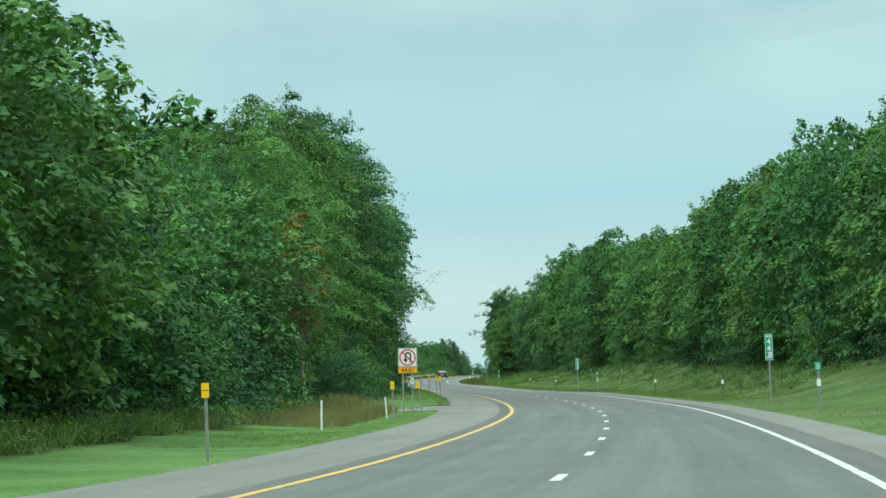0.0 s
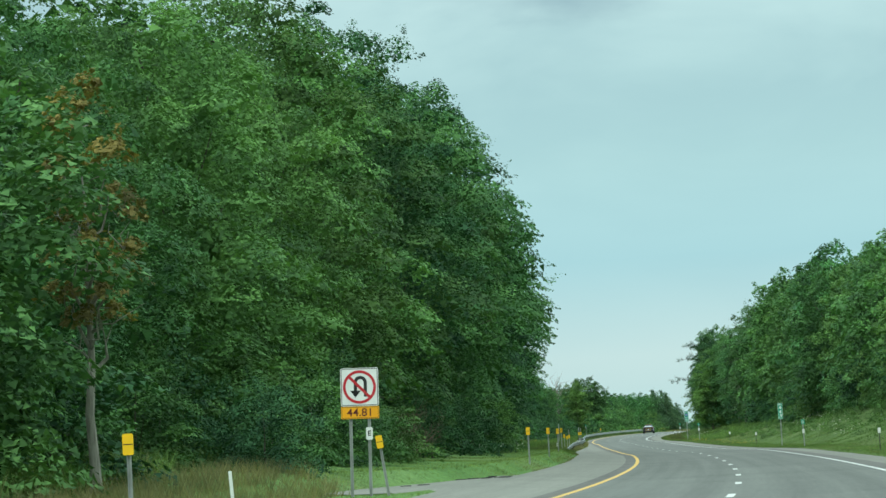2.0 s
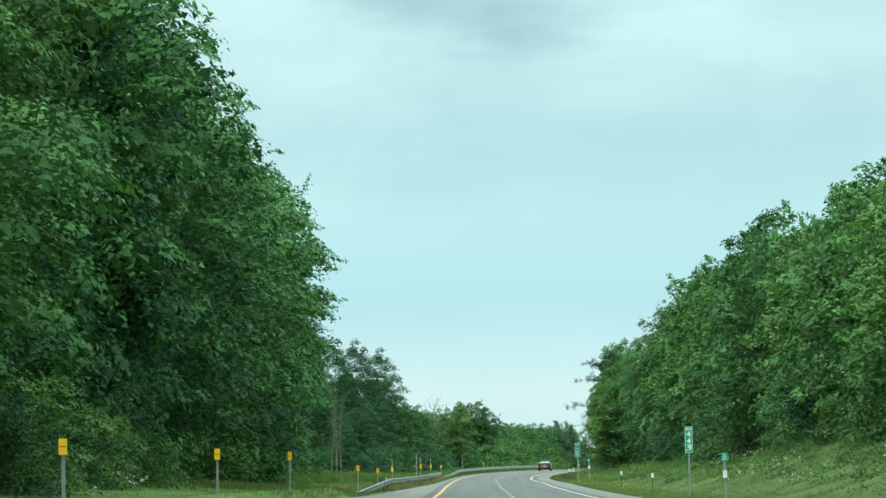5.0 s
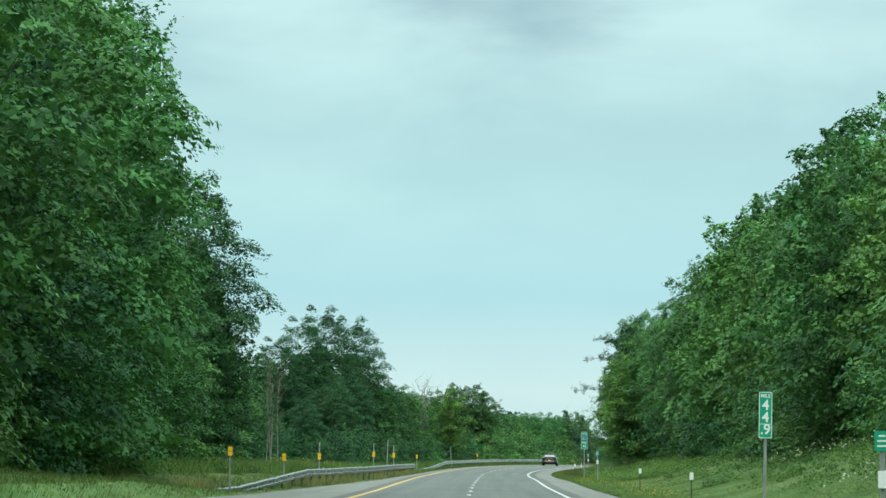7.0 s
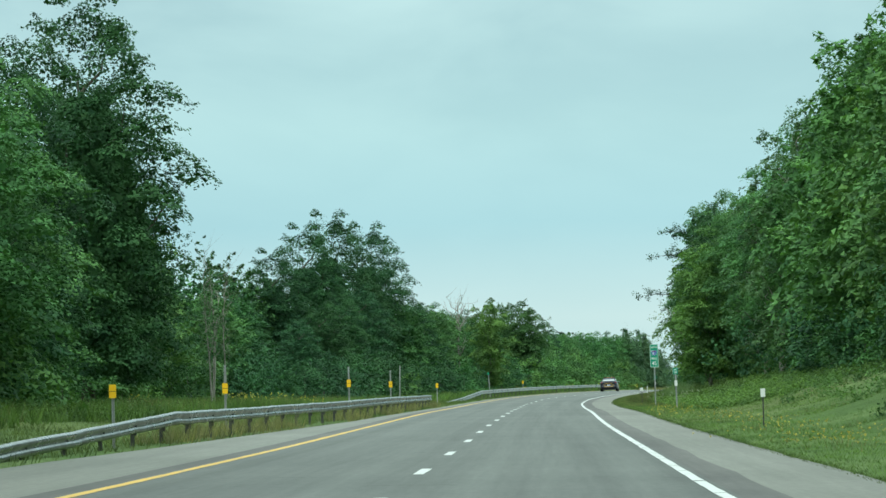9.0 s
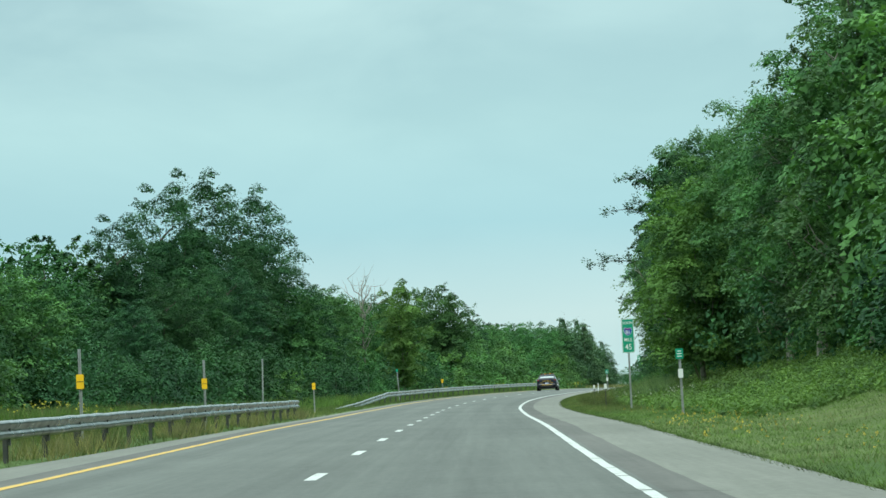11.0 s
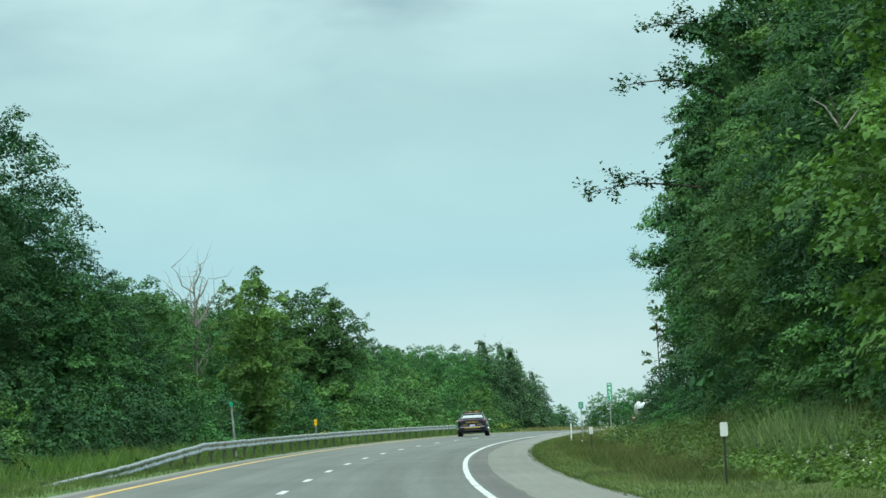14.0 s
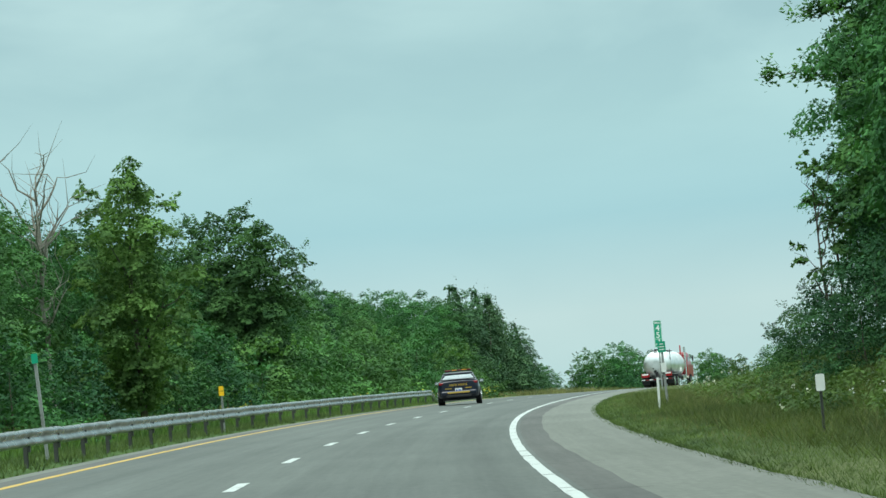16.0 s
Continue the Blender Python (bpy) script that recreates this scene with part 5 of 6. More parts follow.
leafy_weeds("bend_weeds", 1100, (432, 575), lambda y, u: 6.6 + 4.4 * u**0.8, (0.25, 0.62), 301, "leafy green weeds up the bank at the bend")
leafy_weeds("bank_brush", 900, (150, 432), lambda y, u: 8.7 + 0.8 * np.sin(y * 0.31) + 0.5 * np.sin(y * 0.83) + 6.0 * u**0.7, (0.25, 0.8), 302, "leafy green weeds up the cut bank")
leafy_weeds("lush_bank_weeds", 1500, (396, 470), lambda y, u: 6.4 + 8.0 * u, (0.2, 0.55), 304, "lush bright green weeds up the bank", M_GRASS)
leafy_weeds("wood_edge_weeds", 1300, (40, 380), lambda y, u: -np.interp(y, [0, 100, 150, 330, 380], [13.2, 14.0, 15.8, 15.8, 13.5]) - 2.2 * u, (0.3, 0.8), 303, "leafy green weeds along the wood's edge")
blades("cattails", M_REED, 200, (464, 481), lambda y, u: 7.4 + 1.4 * u, (0.6, 1.15), 217, "upright pale green cattail leaves in the ditch", 0.014, 5, 0.8)
flowers("goldenrod", M_GOLD, 90, (392, 450), -11.5, -20, (0.4, 0.7), 0.055, 211, "yellow goldenrod in flower behind the guardrail")
flowers("yellow_verge_flowers", M_GOLD, 420, (300, 410), 4.3, 6.4, (0.12, 0.30), 0.028, 212, "small yellow flowers in the verge")
flowers("white_wild_flowers", M_LACE, 90, (172, 240), -12.3, -13.0, (0.2, 0.5), 0.05, 213, "white wild flowers at the wood's edge")
flowers("white_bank_flowers", M_LACE, 110, (250, 330), 8, 12, (0.5, 0.9), 0.05, 214, "white wild flowers on the cut bank")
flowers("white_bend_flowers", M_LACE, 80, (440, 580), 5.4, 9.5, (0.35, 0.7), 0.045, 215, "white wild flowers at the bend")


# ================= guardrails =================
def guardrail(y0, y1, l_of, sink0, sink1, label):
    """A W-section steel rail on posts; it dives into the ground over the first and last metres named."""
    root = empty("guardrail", Matrix())
    ys = np.arange(y0, y1 + 0.01, 0.95)
    ls = np.interp(ys, *l_of)

    def top(y):
        t = 0.70
        if sink0:
            k = float(np.clip((y - y0) / sink0, 0.02, 1))
            t *= k
        if sink1:
            t *= float(np.clip((y1 - y) / sink1, 0.25, 1))
        return t

    prof = [(0.00, 0.00), (0.045, -0.02), (0.075, -0.06), (0.045, -0.115), (0.0, -0.155), (0.045, -0.195), (0.075, -0.25), (0.045, -0.29), (0.0, -0.31)]
    prof = prof + [(a - 0.012, b) for a, b in prof[::-1]]
    rng = np.random.default_rng(int(y0))
    rings = []
    for y, l in zip(ys, ls):
        wob = rng.normal(0, 0.006)
        rings.append([tuple(spot(np.array(y), np.array(l + a), top(y) + b + wob)) for a, b in prof])
    part("beam", bm_loft(rings), M_GALV, root)
    if not sink1:
        # rolled end, bent away from the road
        rings = []
        l = float(ls[-1])
        for a in np.linspace(0, math.pi * 0.85, 9):
            dl, dy = -0.24 * (1 - math.cos(a)), 0.24 * math.sin(a)
            rings.append([tuple(spot(np.array(ys[-1] + 0.02 + dy * (1 + o)), np.array(l + dl + o * math.cos(a)), 0.70 + b)) for o, b in prof])
        part("end_wing", bm_loft(rings), M_GALV, root, "rolled steel end of the rail")
    post = None
    for y in np.arange(y0 + 2.0, y1, 3.81):
        l = float(np.interp(y, *l_of)) - 0.06
        p = Vector(spot(np.array(y), np.array(l)))
        turn = radians(facing(y))
        if post is None:
            bm = bm_box(0.07, 0.010, 0.95, (0, 0.06, 0.1))
            bm_box(0.07, 0.010, 0.95, (0, -0.06, 0.1), bm=bm)
            bm_box(0.010, 0.11, 0.95, (0, 0, 0.1), bm=bm)
            bm_box(0.08, 0.09, 0.3, (0.05, 0, 0.44), bm=bm)
            post = part("post", bm, M_WEATHERED, root)
            ob = post
        else:
            ob = new("post", post.data)
            ob.parent = root
        ob.matrix_world = Matrix.Translation(p) @ Matrix.Rotation(turn, 4, "Z") @ Matrix.Diagonal((1, 1, max(0.2, top(y) / 0.70), 1))
    return tagged(root, label, "guardrail", "guardrails along the left shoulder")


guardrail(300, 441, ([300, 315, 340, 373, 400, 441], [-10.1, -9.6, -8.6, -7.5, -7.15, -7.1]), 34.0, 0, "galvanised W-beam guardrail beside the wide shoulder")
guardrail(480, 637, ([480, 495, 520, 600, 637], [-8.3, -7.5, -7.1, -7.0, -7.6]), 34.0, 4.0, "galvanised W-beam guardrail round the bend")


# ================= signs and markers =================
def u_post(h, parent, at=(0, 0), wide=0.055, mat=None):
    bm = bm_box(wide, 0.008, h, (at[0], 0.02, h / 2 - 0.15))
    for side in (-1, 1):
        bm_box(0.008, 0.035, h, (at[0] + side * (wide / 2 + 0.003), 0.0, h / 2 - 0.15), bm=bm)
    return part("post", bm, mat or M_GALV_DULL, parent)


def stand(name, y, l, turn=0.0, lean=0.0):
    p = spot(np.array(float(y)), np.array(float(l)))
    return empty(name, Matrix.Translation(Vector(p)) @ Matrix.Rotation(radians(facing(y, turn)), 4, "Z") @ Matrix.Rotation(radians(lean), 4, "Y")), float(rise(y, l))


def delineator(y, l, mat, label, category="marker post", height=1.28, w=0.15, h=0.29, lean=0.0, tall=0.0, turn=0.0, seam=True, group="yellow marker posts", wide=0.045, post_mat=None):
    """A small reflector panel on a steel post; tall: how far the post runs on above the panel."""
    root, g = stand("marker_post", y, l, turn, lean)
    top = height
    u_post(top - (0.0 if tall else h * 0.5) + tall + 0.15, root, wide=wide, mat=post_mat)
    p = part("reflector", bm_panel(w, h, 0.012, 0.025, (0, -0.03, top - h / 2)), mat, root)
    if seam:
        part("seam", bm_box(w * 0.9, 0.003, 0.012, (0, -0.0385, top - h / 2)), M_BLACK_SIGN, p)
    tagged(root, label, category, group)
    return root


YEL = "yellow reflector panel on a grey steel post"
for _y, _l, _h in ((47.3, -9.4, 1.5), (100.1, -9.6, 1.5), (176.9, -9.5, 1.40), (200.8, -9.65, 1.34), (227.6, -9.82, 1.24), (254.5, -9.93, 1.32), (306.1, -9.75, 1.47), (327.8, -9.4, 1.35)):
    delineator(_y, _l, M_YELLOW_SIGN, YEL, height=_h)
for _y, _l, _h in ((347.9, -9.06, 1.38), (381.8, -7.85, 1.48), (405.2, -7.5, 1.43)):
    delineator(_y, _l, M_YELLOW_SIGN, "yellow reflector panel low on a tall grey post behind the guardrail", height=_h, tall=0.5)
delineator(456.8, -7.4, M_YELLOW_SIGN, YEL, height=1.40)
delineator(561.5, -7.45, M_YELLOW_SIGN, YEL, height=1.38)
delineator(128.0, -9.72, M_YELLOW_SIGN, "yellow reflector panel on a leaning grey post", height=1.36, lean=-7)
for _y, _l in ((43, 5.3), (147, 5.2), (196.5, 5.0), (301.7, 5.1), (346.5, 5.7), (459.7, 5.5), (510.1, 5.7), (640, 5.6)):
    delineator(_y, _l, M_WHITE_SIGN, "white reflector panel on a grey steel post", height=0.82 if _y == 510.1 else 1.02, w=0.125, h=0.23, seam=False, group="white marker posts", wide=0.022, post_mat=M_WEATHERED)


def small_post(y, l, h, lean, label):
    root, g = stand("stake", y, l, 0, lean)
    part("shaft", bm_box(0.06, 0.02, h + 0.2, (0, 0, h / 2 - 0.1), 0.006), M_WHITE_SIGN, root)
    tagged(root, label, "stake", "white stakes in the grass")


small_post(86, -11.0, 0.95, 2, "thin white stake in the tall grass")
small_post(113, -10.6, 0.85, -3, "thin white stake in the tall grass")
small_post(372, -10.2, 0.6, 4, "short white stake behind the guardrail")
small_post(546, 5.3, 0.8, 1, "short dark-weathered stake on the verge")
_r, _g = stand("tall_post", 461, -10.0, 0, 1.5)
u_post(2.75, _r)
tagged(_r, "bare grey steel post standing in the grass", "post")


def reference_marker(y, l, h=1.65, w=0.25):
    """A small green reference sign over a white reflector, on one post."""
    root, g = stand("reference_marker", y, l, 0, -1.0)
    u_post(h + 0.1, root)
    s = part("sign_panel", bm_panel(w, 0.30, 0.004, 0.02, (0, -0.03, h - 0.15)), M_GREEN_SIGN, root)
    for k, (z, b) in enumerate(((h - 0.075, 0.10), (h - 0.15, 0.14), (h - 0.225, 0.14))):
        part("text_bar", bm_box(b, 0.003, 0.026, (0, -0.0345, z)), M_WHITE_SIGN, s)
    part("reflector", bm_panel(0.14, 0.26, 0.012, 0.02, (0, -0.032, h - 0.72)), M_WHITE_SIGN, root)
    tagged(root, "small green reference sign over a white reflector", "road marker", "green reference markers")


for _y, _l, _h in ((95, 5.4, 1.65), (250.3, 4.9, 1.65), (410, 5.85, 1.92), (553.5, 5.75, 1.75)):
    reference_marker(_y, _l, _h, 0.22)
_r, _g = stand("reference_marker", 530.6, -7.75, 0, -3)
u_post(2.3, _r)
part("sign_panel", bm_panel(0.13, 0.2, 0.004, 0.02, (0, -0.03, 2.1)), M_GREEN_SIGN, _r)
tagged(_r, "small green sign on a tall post behind the guardrail", "road marker", "green reference markers")


def mile_marker(y, l, digits, top):
    """A tall narrow green mile sign with white border and figures, one under another."""
    root, g = stand("mile_marker", y, l, 0, 0.4)
    w, h = 0.33, 1.12
    u_post(top + 0.1, root)
    s = part("sign_panel", bm_panel(w, h, 0.004, 0.03, (0, -0.03, top - h / 2)), M_GREEN_SIGN, root)
    part("border", bm_border(w - 0.02, h - 0.02, 0.014, 0.002, 0.025, (0, -0.0325, top - h / 2)), M_WHITE_SIGN, s)
    lettering("lettering", "MILE", 0.115, M_WHITE_SIGN, s, (0, -0.034, top - 0.105), bold=0.003)
    for k, d in enumerate(digits):
        lettering("lettering", d, 0.34, M_WHITE_SIGN, s, (0, -0.034, top - 0.33 - 0.29 * k), bold=0.006)
    part("rule", bm_box(w - 0.04, 0.002, 0.012, (0, -0.0335, top - 0.775)), M_WHITE_SIGN, s)
    tagged(root, "tall narrow green mile sign with white figures", "road sign", "green mile signs")


mile_marker(119.2, 5.3, ("4", "4", ".8"), 2.95)
mile_marker(278.5, 5.4, ("4", "4", ".9"), 3.0)
mile_marker(598, 5.8, ("4", "5", ".1"), 2.98)


def route_sign():
    root, g = stand("route_sign", 440.6, 5.8, 4, -0.2)
    top, w, h = 3.5, 0.48, 1.32
    u_post(top + 0.1, root)
    s = part("sign_panel", bm_panel(w, h, 0.004, 0.04, (0, -0.03, top - h / 2)), M_GREEN_SIGN, root)
    part("border", bm_border(w - 0.02, h - 0.02, 0.018, 0.002, 0.035, (0, -0.0325, top - h / 2)), M_WHITE_SIGN, s)
    lettering("lettering", "NORTH", 0.15, M_WHITE_SIGN, s, (0, -0.034, top - 0.17), wide=0.74, bold=0.001)
    lettering("lettering", "MILE", 0.19, M_WHITE_SIGN, s, (0, -0.034, top - 0.82), wide=0.82, bold=0.001)
    lettering("lettering", "45", 0.31, M_WHITE_SIGN, s, (0, -0.034, top - 1.10), wide=0.88, bold=0.002)
    zc = top - 0.49

    def shield(k, y):
        pts = [(-0.155, 0.09), (-0.12, 0.15), (0.0, 0.125), (0.12, 0.15), (0.155, 0.09), (0.16, 0.0), (0.12, -0.09), (0.06, -0.14), (0.0, -0.165), (-0.06, -0.14), (-0.12, -0.09), (-0.16, 0.0)]
        return bm_loft([[(x * k, y, zc + z * k) for x, z in pts], [(x * k, y + 0.002, zc + z * k) for x, z in pts]], smooth=False)

    sh = part("shield", shield(1.0, -0.036), M_WHITE_SIGN, s)
    part("shield_field", shield(0.93, -0.039), M_BLUE_SIGN, sh)
    part("shield_band", bm_box(0.20, 0.002, 0.024, (0, -0.0405, zc + 0.092)), M_RED_SIGN, sh)
    lettering("lettering", "81", 0.19, M_WHITE_SIGN, s, (0, -0.043, zc - 0.035), bold=0.002)
    tagged(root, "green route sign with blue and red shield", "road sign")


route_sign()


def no_turn_sign():
    root, g = stand("no_u_turn_sign", 128.4, -10.37, 0, 1.6)
    top, w = 3.01 - float(bank(128.4, -10.3) + lift(128.4, -10.3)), 0.86
    u_post(top - 0.1, root, (-0.22, 0))
    u_post(top - 0.1, root, (0.2, 0))
    zc = top - w / 2
    s = part("sign_panel", bm_panel(w, w, 0.004, 0.05, (0, -0.03, zc)), M_WHITE_SIGN, root)
    part("border", bm_border(w - 0.03, w - 0.03, 0.014, 0.002, 0.04, (0, -0.0325, zc)), M_BLACK_SIGN, s)
    # the bent arrow
    bm = bmesh.new()
    inner, outer = [], []
    for a in np.linspace(math.pi, 0, 13):
        outer.append((0.02 + 0.15 * math.cos(a), 0.10 + 0.15 * math.sin(a)))
        inner.append((0.02 + 0.075 * math.cos(a), 0.10 + 0.075 * math.sin(a)))
    outer = [(-0.13, -0.10)] + outer + [(0.17, -0.22)]
    inner = [(-0.055, -0.10)] + inner + [(0.095, -0.22)]
    bm_loft([[(x, -0.034, zc + z) for x, z in outer], [(x, -0.034, zc + z) for x, z in inner]], closed=False, caps=False, bm=bm, smooth=False)
    f = [bm.verts.new((x, -0.034, zc + z)) for x, z in ((-0.215, -0.08), (0.03, -0.08), (-0.0925, -0.235))]
    bm.faces.new(f)
    bmesh.ops.solidify(bm, geom=list(bm.faces), thickness=0.002)
    part("arrow", bm, M_BLACK_SIGN, s)
    n = 40
    ring = [[(r * math.cos(2 * math.pi * k / n), y, zc + r * math.sin(2 * math.pi * k / n)) for k in range(n)] for r, y in ((0.375, -0.033), (0.375, -0.038), (0.315, -0.038), (0.315, -0.033))]
    part("ring", bm_loft(ring + ring[:1], caps=False, smooth=False), M_RED_SIGN, s)
    part("slash", bm_box(0.68, 0.003, 0.062, (0, -0.0395, zc), turn=Matrix.Rotation(radians(45), 4, "Y")), M_RED_SIGN, s)
    pz = top - w - 0.145
    pl = part("plaque", bm_panel(w, 0.275, 0.004, 0.02, (0, -0.03, pz)), M_AMBER_SIGN, root, "amber plaque with red-brown figures")
    part("border", bm_border(w - 0.03, 0.245, 0.008, 0.002, 0.015, (0, -0.0325, pz)), M_BLACK_SIGN, pl)
    lettering("lettering", "44.81", 0.25, M_BROWN_SIGN, pl, (0, -0.034, pz - 0.005), wide=1.08, bold=0.002)
    e = part("letter_plate", bm_panel(0.15, 0.28, 0.004, 0.03, (0.2, -0.035, top - 1.48)), M_WHITE_SIGN, root)
    lettering("lettering", "E", 0.16, M_BLACK_SIGN, e, (0.2, -0.04, top - 1.48), bold=0.004)
    tagged(root, "white no-U-turn sign over an amber plaque, on two posts", "road sign")


no_turn_sign()


# ================= vehicles =================
def wheel(parent, r, w, at, rim_mat):
    bm = bm_tube(r, w, at, "X", n=28, bevel=0.035)
    t = part("wheel", bm, M_RUBBER, parent)
    side = 1 if at[0] > 0 else -1
    part("rim", bm_tube(r * 0.62, 0.02, (at[0] + side * (w / 2 + 0.002), at[1], at[2]), "X", n=20, bevel=0.006), rim_mat, t)
    return t


def car_body(stations):
    """Loft along the car; station: y, half width, sill, belt."""
    rings = []
    for y, w, b, t in stations:
        m = (b + t) / 2
        side = [(w * 0.80, b), (w * 0.96, b + 0.07), (w, m - 0.03), (w * 0.99, m + 0.14), (w * 0.95, t - 0.06), (w * 0.86, t), (w * 0.4, t + 0.02)]
        rings.append([(x, y, z) for x, z in side] + [(-x, y, z) for x, z in side[::-1]])
    return bm_loft(rings)


def greenhouse(levels):
    """Loft upwards; level: z, rear y, front y, half width."""
    rings = []
    for z, y0, y1, w in levels:
        rings.append([(-w * 0.9, y0, z), (w * 0.9, y0, z), (w, y0 + 0.16, z), (w, y1 - 0.2, z), (w * 0.88, y1, z), (-w * 0.88, y1, z), (-w, y1 - 0.2, z), (-w, y0 + 0.16, z)])
    return bm_loft(rings)


def sedan(root, paint_mat):
    part("body", car_body([(-2.50, 0.74, 0.46, 0.98), (-2.44, 0.87, 0.36, 1.05), (-2.2, 0.92, 0.27, 1.09), (-1.5, 0.95, 0.22, 1.06), (-0.5, 0.95, 0.2, 1.0), (0.6, 0.95, 0.2, 0.98), (1.4, 0.95, 0.21, 0.97),
                           (2.0, 0.92, 0.23, 0.9), (2.35, 0.86, 0.28, 0.8), (2.5, 0.72, 0.38, 0.68)]), paint_mat, root)
    part("windows", greenhouse([(0.96, -1.98, 1.35, 0.86), (1.2, -1.5, 0.85, 0.77), (1.40, -1.02, 0.42, 0.66)]), M_GLASS, root)
    part("roof", greenhouse([(1.385, -1.10, 0.48, 0.68), (1.44, -0.98, 0.36, 0.65), (1.475, -0.7, 0.1, 0.55)]), paint_mat, root)
    for s in (-1, 1):
        for (y0, z0, x0), (y1, z1, x1), w in (((-1.92, 0.98, 0.85), (-1.06, 1.40, 0.66), 0.16), ((-0.35, 0.98, 0.865), (-0.38, 1.40, 0.665), 0.09), ((1.3, 0.98, 0.85), (0.44, 1.40, 0.66), 0.08)):
            bm = bm_loft([[(s * (x + 0.012), y - w / 2, z), (s * (x + 0.012), y + w / 2, z), (s * (x - 0.03), y + w / 2, z), (s * (x - 0.03), y - w / 2, z)] for y, z, x in ((y0, z0, x0), (y1, z1, x1))], smooth=False)
            part("pillar", bm, paint_mat, root)
        mr = part("mirror", bm_box(0.2, 0.12, 0.14, (s * 1.02, 0.72, 1.04), 0.04), paint_mat, root)
        part("mirror_glass", bm_box(0.16, 0.006, 0.1, (s * 1.03, 0.657, 1.04)), M_CHROME, mr)
        lamp = part("tail_lamp", bm_box(0.46, 0.09, 0.12, (s * 0.64, -2.452, 0.93), 0.03), M_LAMP_RED, root)
        part("lamp_bezel", bm_box(0.5, 0.05, 0.16, (s * 0.64, -2.44, 0.93), 0.03), M_BLACK, lamp)
        part("exhaust", bm_tube(0.045, 0.12, (s * 0.55, -2.46, 0.40), "Y", n=14), M_BLACK, root)
        for y in (-1.52, 1.52):
            part("wheel_arch", bm_tube(0.40, 0.03, (s * 0.945, y, 0.36), "X", n=28), M_BLACK, root)
            wheel(root, 0.35, 0.235, (s * 0.85, y, 0.35), M_CHROME)
    part("lamp_band", bm_box(0.9, 0.03, 0.05, (0, -2.485, 0.95), 0.012), M_LAMP_RED, root)
    part("boot_lip", bm_box(1.55, 0.16, 0.03, (0, -2.40, 1.10), 0.012), M_BLACK, root)
    part("rear_bumper", bm_box(1.62, 0.16, 0.2, (0, -2.46, 0.50), 0.06), paint_mat, root)
    part("bumper_insert", bm_box(1.1, 0.06, 0.12, (0, -2.51, 0.35), 0.03), M_BLACK, root)


def plate(root, y, z):
    p = part("number_plate", bm_box(0.31, 0.012, 0.16, (0, y, z), 0.004), M_WHITE_SIGN, root)
    for x, w in ((-0.085, 0.07), (0.055, 0.13)):
        part("plate_bar", bm_box(w, 0.003, 0.06, (x, y - 0.0075, z)), M_BLUE_SIGN, p)


def police_car(y, l):
    root = empty("police_car", Matrix.Translation(Vector(spot(np.array(y), np.array(l), 0.0, True))) @ Matrix.Rotation(radians(facing(y, 4.0)), 4, "Z"))
    sedan(root, M_NAVY)
    bar = part("light_bar", bm_box(1.22, 0.3, 0.035, (0, -0.35, 1.53), 0.012), M_BLACK, root)
    for x, w, m in ((-0.46, 0.28, M_LAMP_RED), (-0.17, 0.22, M_LAMP_AMBER), (0.05, 0.18, M_LAMP_RED), (0.28, 0.22, M_LAMP_AMBER), (0.51, 0.18, M_LAMP_RED)):
        part("bar_lens", bm_box(w, 0.28, 0.035, (x, -0.35, 1.565), 0.010), m, bar)
    for x in (-0.5, 0.5):
        part("bar_foot", bm_box(0.06, 0.14, 0.08, (x, -0.35, 1.49)), M_BLACK, bar)
    lettering("lettering", "STATE  POLICE", 0.13, M_GOLD_DECAL, root, (0, -2.505, 0.845), wide=0.92, bold=0.004)
    for x in (-0.45, 0.45):
        part("decal_stripe", bm_box(0.3, 0.006, 0.035, (x, -2.498, 0.70)), M_GOLD_DECAL, root)
    part("decal_stripe", bm_box(1.0, 0.006, 0.06, (0, -2.545, 0.51)), M_GOLD_DECAL, root)
    plate(root, -2.505, 0.62)
    part("antenna", bm_tube(0.008, 0.3, (0, -0.9, 1.6), n=6), M_BLACK, root)
    tagged(root, "navy police sedan with yellow lettering and roof light bar", "police car")


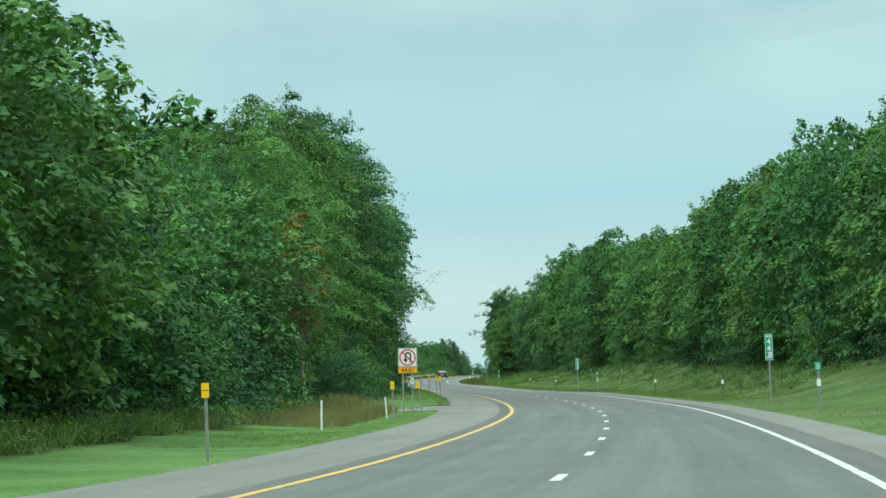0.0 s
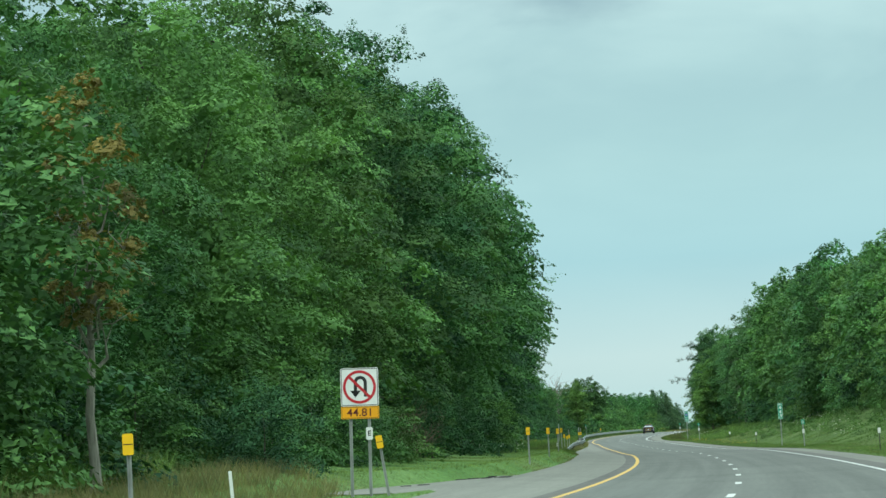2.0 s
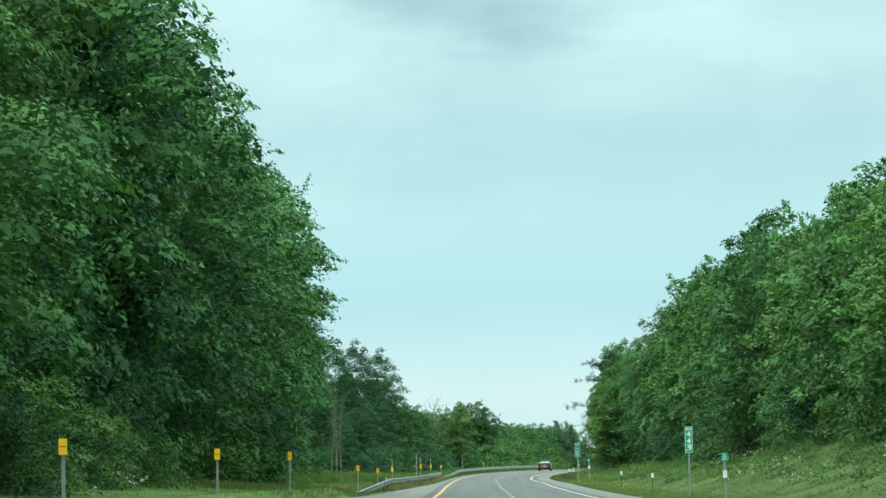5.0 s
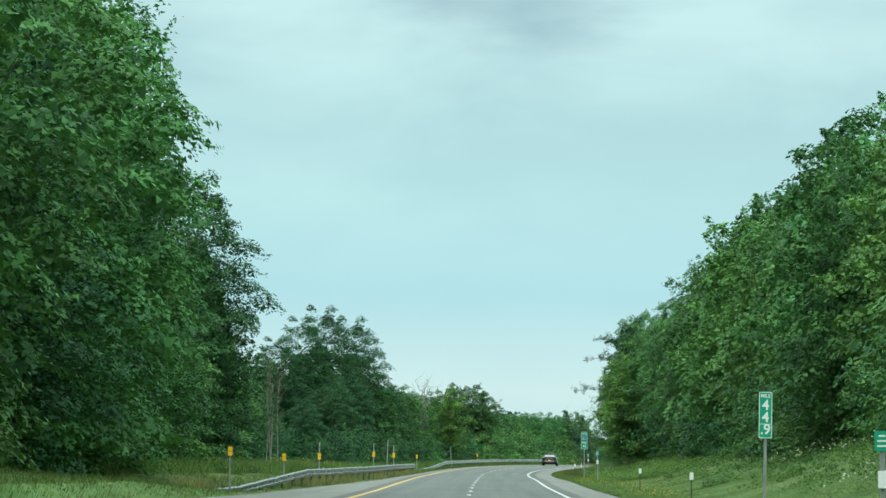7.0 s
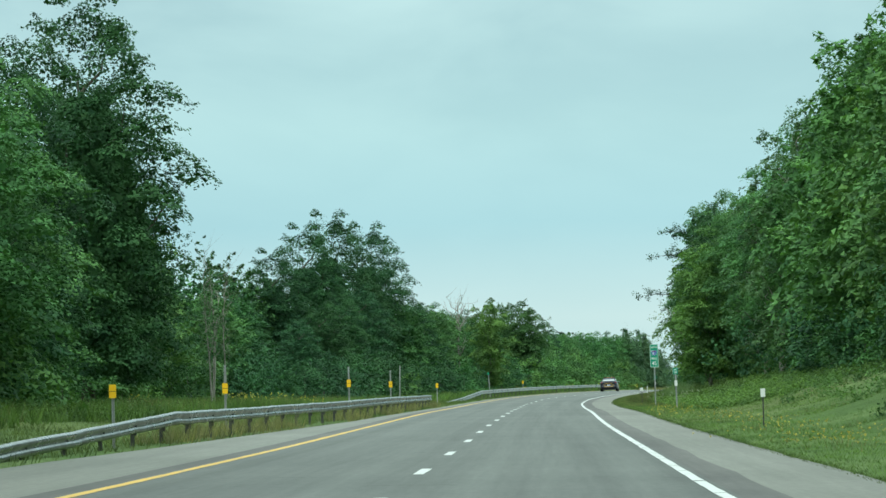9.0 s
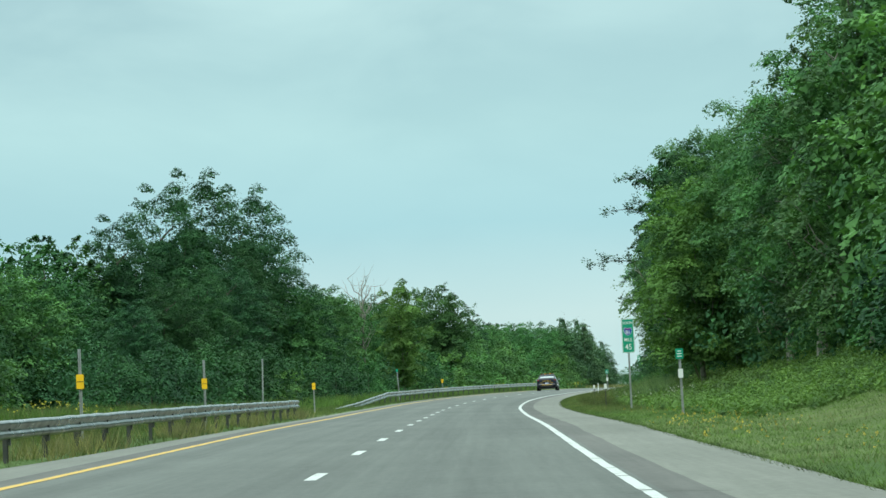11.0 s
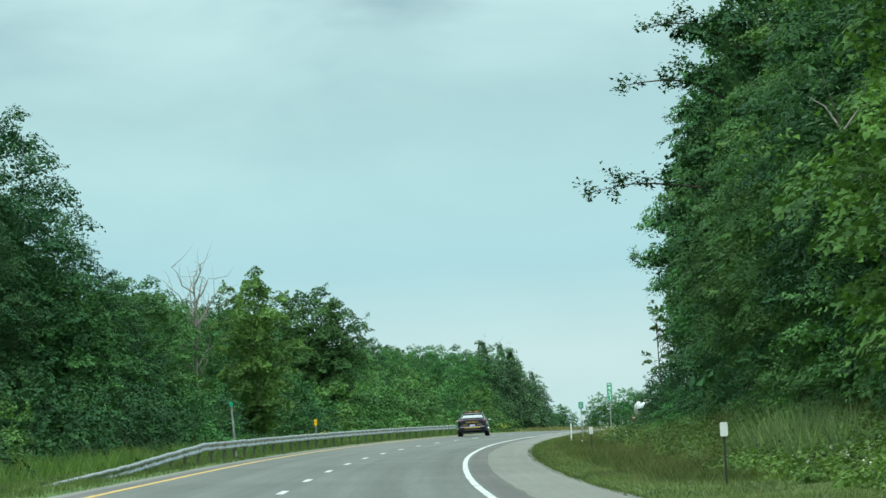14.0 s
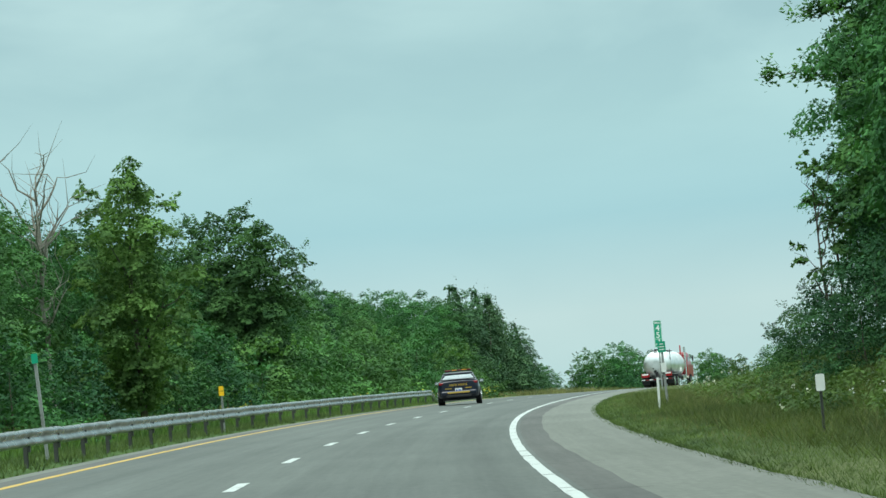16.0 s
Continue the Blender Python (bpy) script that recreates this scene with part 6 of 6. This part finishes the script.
def tanker(y, l):
    turn = Matrix.Translation(Vector(spot(np.array(y), np.array(l), 0.0, True))) @ Matrix.Rotation(radians(facing(y + 4, -5.0)), 4, "Z")
    root = empty("tank_truck", turn)
    for s in (-1, 1):
        part("chassis_rail", bm_box(0.1, 8.2, 0.24, (s * 0.42, 4.2, 0.86), 0.01), M_BLACK, root)
    rings = []
    n = 32
    for yy, r in ((0.12, 0.30), (0.16, 0.62), (0.24, 0.86), (0.36, 0.99), (0.5, 1.04), (6.3, 1.04), (6.45, 0.98), (6.55, 0.8)):
        rings.append([(r * math.cos(2 * math.pi * k / n), yy, 1.80 + r * math.sin(2 * math.pi * k / n)) for k in range(n)])
    tank = part("tank", bm_loft(rings), M_TANK, root, "bright steel tank with domed end")
    for yy in (0.55, 2.4, 4.4, 6.2):
        ring = [[(r * math.cos(2 * math.pi * k / n), yy + d, 1.80 + r * math.sin(2 * math.pi * k / n)) for k in range(n)] for r, d in ((1.035, -0.04), (1.065, -0.03), (1.065, 0.03), (1.035, 0.04))]
        part("tank_hoop", bm_loft(ring, caps=False), M_TANK, tank)
    part("walkway", bm_box(0.7, 4.8, 0.04, (0, 2.9, 2.89), 0.01), M_BLACK, tank)
    part("manhole", bm_tube(0.28, 0.16, (0, 1.2, 2.93), n=20, bevel=0.02), M_BLACK, tank)
    part("top_plate", bm_box(0.26, 0.06, 0.2, (0, 0.32, 2.70), 0.01), M_BLACK, tank)
    for x, z, r in ((0.45, 1.85, 0.06), (-0.1, 1.25, 0.13), (-0.25, 1.5, 0.05), (0.55, 1.4, 0.05)):
        part("valve", bm_tube(r, 0.16, (x, 0.16, z), "Y", n=14, bevel=0.01), M_BLACK, tank)
    part("outlet_pipe", bm_tube(0.11, 0.55, (0, 0.1, 0.95), n=14), M_BLACK, root)
    bar = part("rear_bumper", bm_box(2.4, 0.16, 0.2, (0, 0.0, 0.62), 0.02), M_BLACK, root)
    for k in range(8):
        part("reflector_stripe", bm_box(0.26, 0.006, 0.06, (-1.05 + 0.3 * k, -0.083, 0.66)), M_LAMP_RED if k % 2 else M_WHITE_SIGN, bar)
    for s in (-1, 1):
        part("mudguard", bm_box(0.66, 2.9, 0.06, (s * 0.9, 1.7, 1.12), 0.02), M_BLACK, root)
        bx = part("lamp_box", bm_box(0.62, 0.14, 0.3, (s * 0.88, 0.0, 1.0), 0.02), M_RED_PAINT, root)
        part("stripe", bm_box(0.5, 0.006, 0.1, (s * 0.88, -0.073, 1.08)), M_WHITE_SIGN, bx)
        for k in (-1, 1):
            part("tail_lamp", bm_tube(0.055, 0.03, (s * 0.88 + k * 0.2, -0.075, 0.94), "Y", n=14), M_LAMP_RED, bx)
        part("mud_flap", bm_box(0.6, 0.02, 0.5, (s * 0.9, 0.15, 0.55)), M_BLACK, root)
        for yy in (1.0, 2.35):
            wheel(root, 0.5, 0.56, (s * 0.92, yy, 0.5), M_CHROME)
        wheel(root, 0.5, 0.3, (s * 1.03, 7.9, 0.5), M_CHROME)
        part("stack", bm_tube(0.08, 2.3, (s * 0.98, 6.95, 2.0), n=14), M_CHROME, root)
        part("side_step", bm_box(0.3, 1.2, 0.35, (s * 0.98, 5.6, 0.75), 0.03), M_CHROME, root)
        mr = part("mirror", bm_box(0.1, 0.12, 0.42, (s * 1.36, 8.2, 2.2), 0.03), M_BLACK, root)
        part("mirror_arm", bm_box(0.22, 0.03, 0.03, (s * 1.26, 8.2, 2.35)), M_BLACK, mr)
    cab = part("cab", bm_loft([[(-w, a, z), (w, a, z), (w, b, z), (-w, b, z)] for z, a, b, w in ((0.8, 7.05, 9.4, 1.1), (1.7, 7.05, 9.4, 1.12), (1.75, 7.05, 8.75, 1.12), (2.55, 7.1, 8.45, 1.02), (2.75, 7.25, 8.2, 0.9))], smooth=False), M_RED_PAINT, root, "red truck cab")
    part("rear_window", bm_box(1.2, 0.01, 0.5, (0, 7.055, 2.15)), M_GLASS, cab)
    for s in (-1, 1):
        part("side_window", bm_box(0.012, 0.8, 0.5, (s * 1.083, 7.9, 2.1)), M_GLASS, cab)
    part("headboard", bm_box(1.9, 0.08, 0.9, (0, 6.8, 1.5), 0.02), M_RED_PAINT, root)
    for s in (-1, 1):
        part("hoist_post", bm_box(0.1, 0.1, 2.6, (s * 0.7, 6.72, 2.0), 0.01), M_RED_PAINT, root)
    part("ladder", bm_box(0.05, 0.05, 2.0, (0.98, 0.9, 1.9), 0.01), M_BLACK, root)
    tagged(root, "tank truck with bright steel tank and red cab", "truck")


def suv(y, l):
    root = empty("suv", Matrix.Translation(Vector(spot(np.array(y), np.array(l), 0.0, True))) @ Matrix.Rotation(radians(facing(y)), 4, "Z"))
    part("body", car_body([(-2.3, 0.8, 0.42, 1.05), (-2.22, 0.92, 0.34, 1.12), (-1.2, 0.95, 0.26, 1.12), (0.6, 0.95, 0.26, 1.1), (1.4, 0.94, 0.28, 1.06), (2.0, 0.9, 0.32, 0.98), (2.3, 0.78, 0.42, 0.85)]), M_DARKCAR, root)
    part("windows", greenhouse([(1.08, -2.2, 1.3, 0.88), (1.62, -1.85, 0.55, 0.72)]), M_GLASS, root)
    part("roof", greenhouse([(1.6, -1.95, 0.6, 0.74), (1.68, -1.75, 0.4, 0.68)]), M_DARKCAR, root)
    for s in (-1, 1):
        part("tail_lamp", bm_box(0.14, 0.06, 0.3, (s * 0.8, -2.27, 1.0), 0.02), M_LAMP_RED, root)
        part("mirror", bm_box(0.2, 0.12, 0.16, (s * 1.02, 0.8, 1.15), 0.04), M_DARKCAR, root)
        for yy in (-1.4, 1.42):
            wheel(root, 0.37, 0.24, (s * 0.84, yy, 0.37), M_CHROME)
    part("rear_bumper", bm_box(1.7, 0.14, 0.2, (0, -2.28, 0.52), 0.05), M_BLACK, root)
    plate(root, -2.36, 0.8)
    tagged(root, "dark grey sport utility car on the road", "car")


def box_truck(y, l):
    root = empty("box_trailer", Matrix.Translation(Vector(spot(np.array(y), np.array(l), 0.0, True))) @ Matrix.Rotation(radians(facing(y)), 4, "Z"))
    box = part("box", bm_box(2.55, 12.0, 2.75, (0, 6.0, 2.6), 0.04), M_WHITE_PAINT, root)
    for x in (-0.63, 0.63):
        d = part("rear_door", bm_box(1.2, 0.03, 2.5, (x, -0.012, 2.6), 0.01), M_WHITE_PAINT, box)
        part("door_bar", bm_tube(0.02, 2.5, (x * 0.35, -0.045, 2.6), n=8), M_GALV, d)
        for k in range(4):
            part("dirt_panel", bm_box(0.8 - 0.1 * (k % 2), 0.004, 0.22, (x, -0.03, 1.7 + 0.55 * k)), M_GALV_DULL, d)
    for s in (-1, 1):
        for yy in (1.2, 2.5):
            wheel(root, 0.5, 0.5, (s * 0.98, yy, 0.5), M_GALV)
        part("tail_lamp", bm_box(0.2, 0.04, 0.1, (s * 1.0, -0.03, 1.12), 0.01), M_LAMP_RED, root)
    part("under_bar", bm_box(2.2, 0.1, 0.1, (0, 0.0, 0.55), 0.01), M_BLACK, root)
    part("chassis", bm_box(1.1, 11.5, 0.25, (0, 6.0, 1.08)), M_BLACK, root)
    part("cab", bm_box(2.4, 2.2, 2.4, (0, 13.6, 1.95), 0.15), M_WHITE_PAINT, root)
    tagged(root, "white box trailer with soiled rear doors", "truck")


police_car(609.0, -3.6)
tanker(706.0, -0.9)
suv(775.0, -0.2)
box_truck(830.0, -0.2)
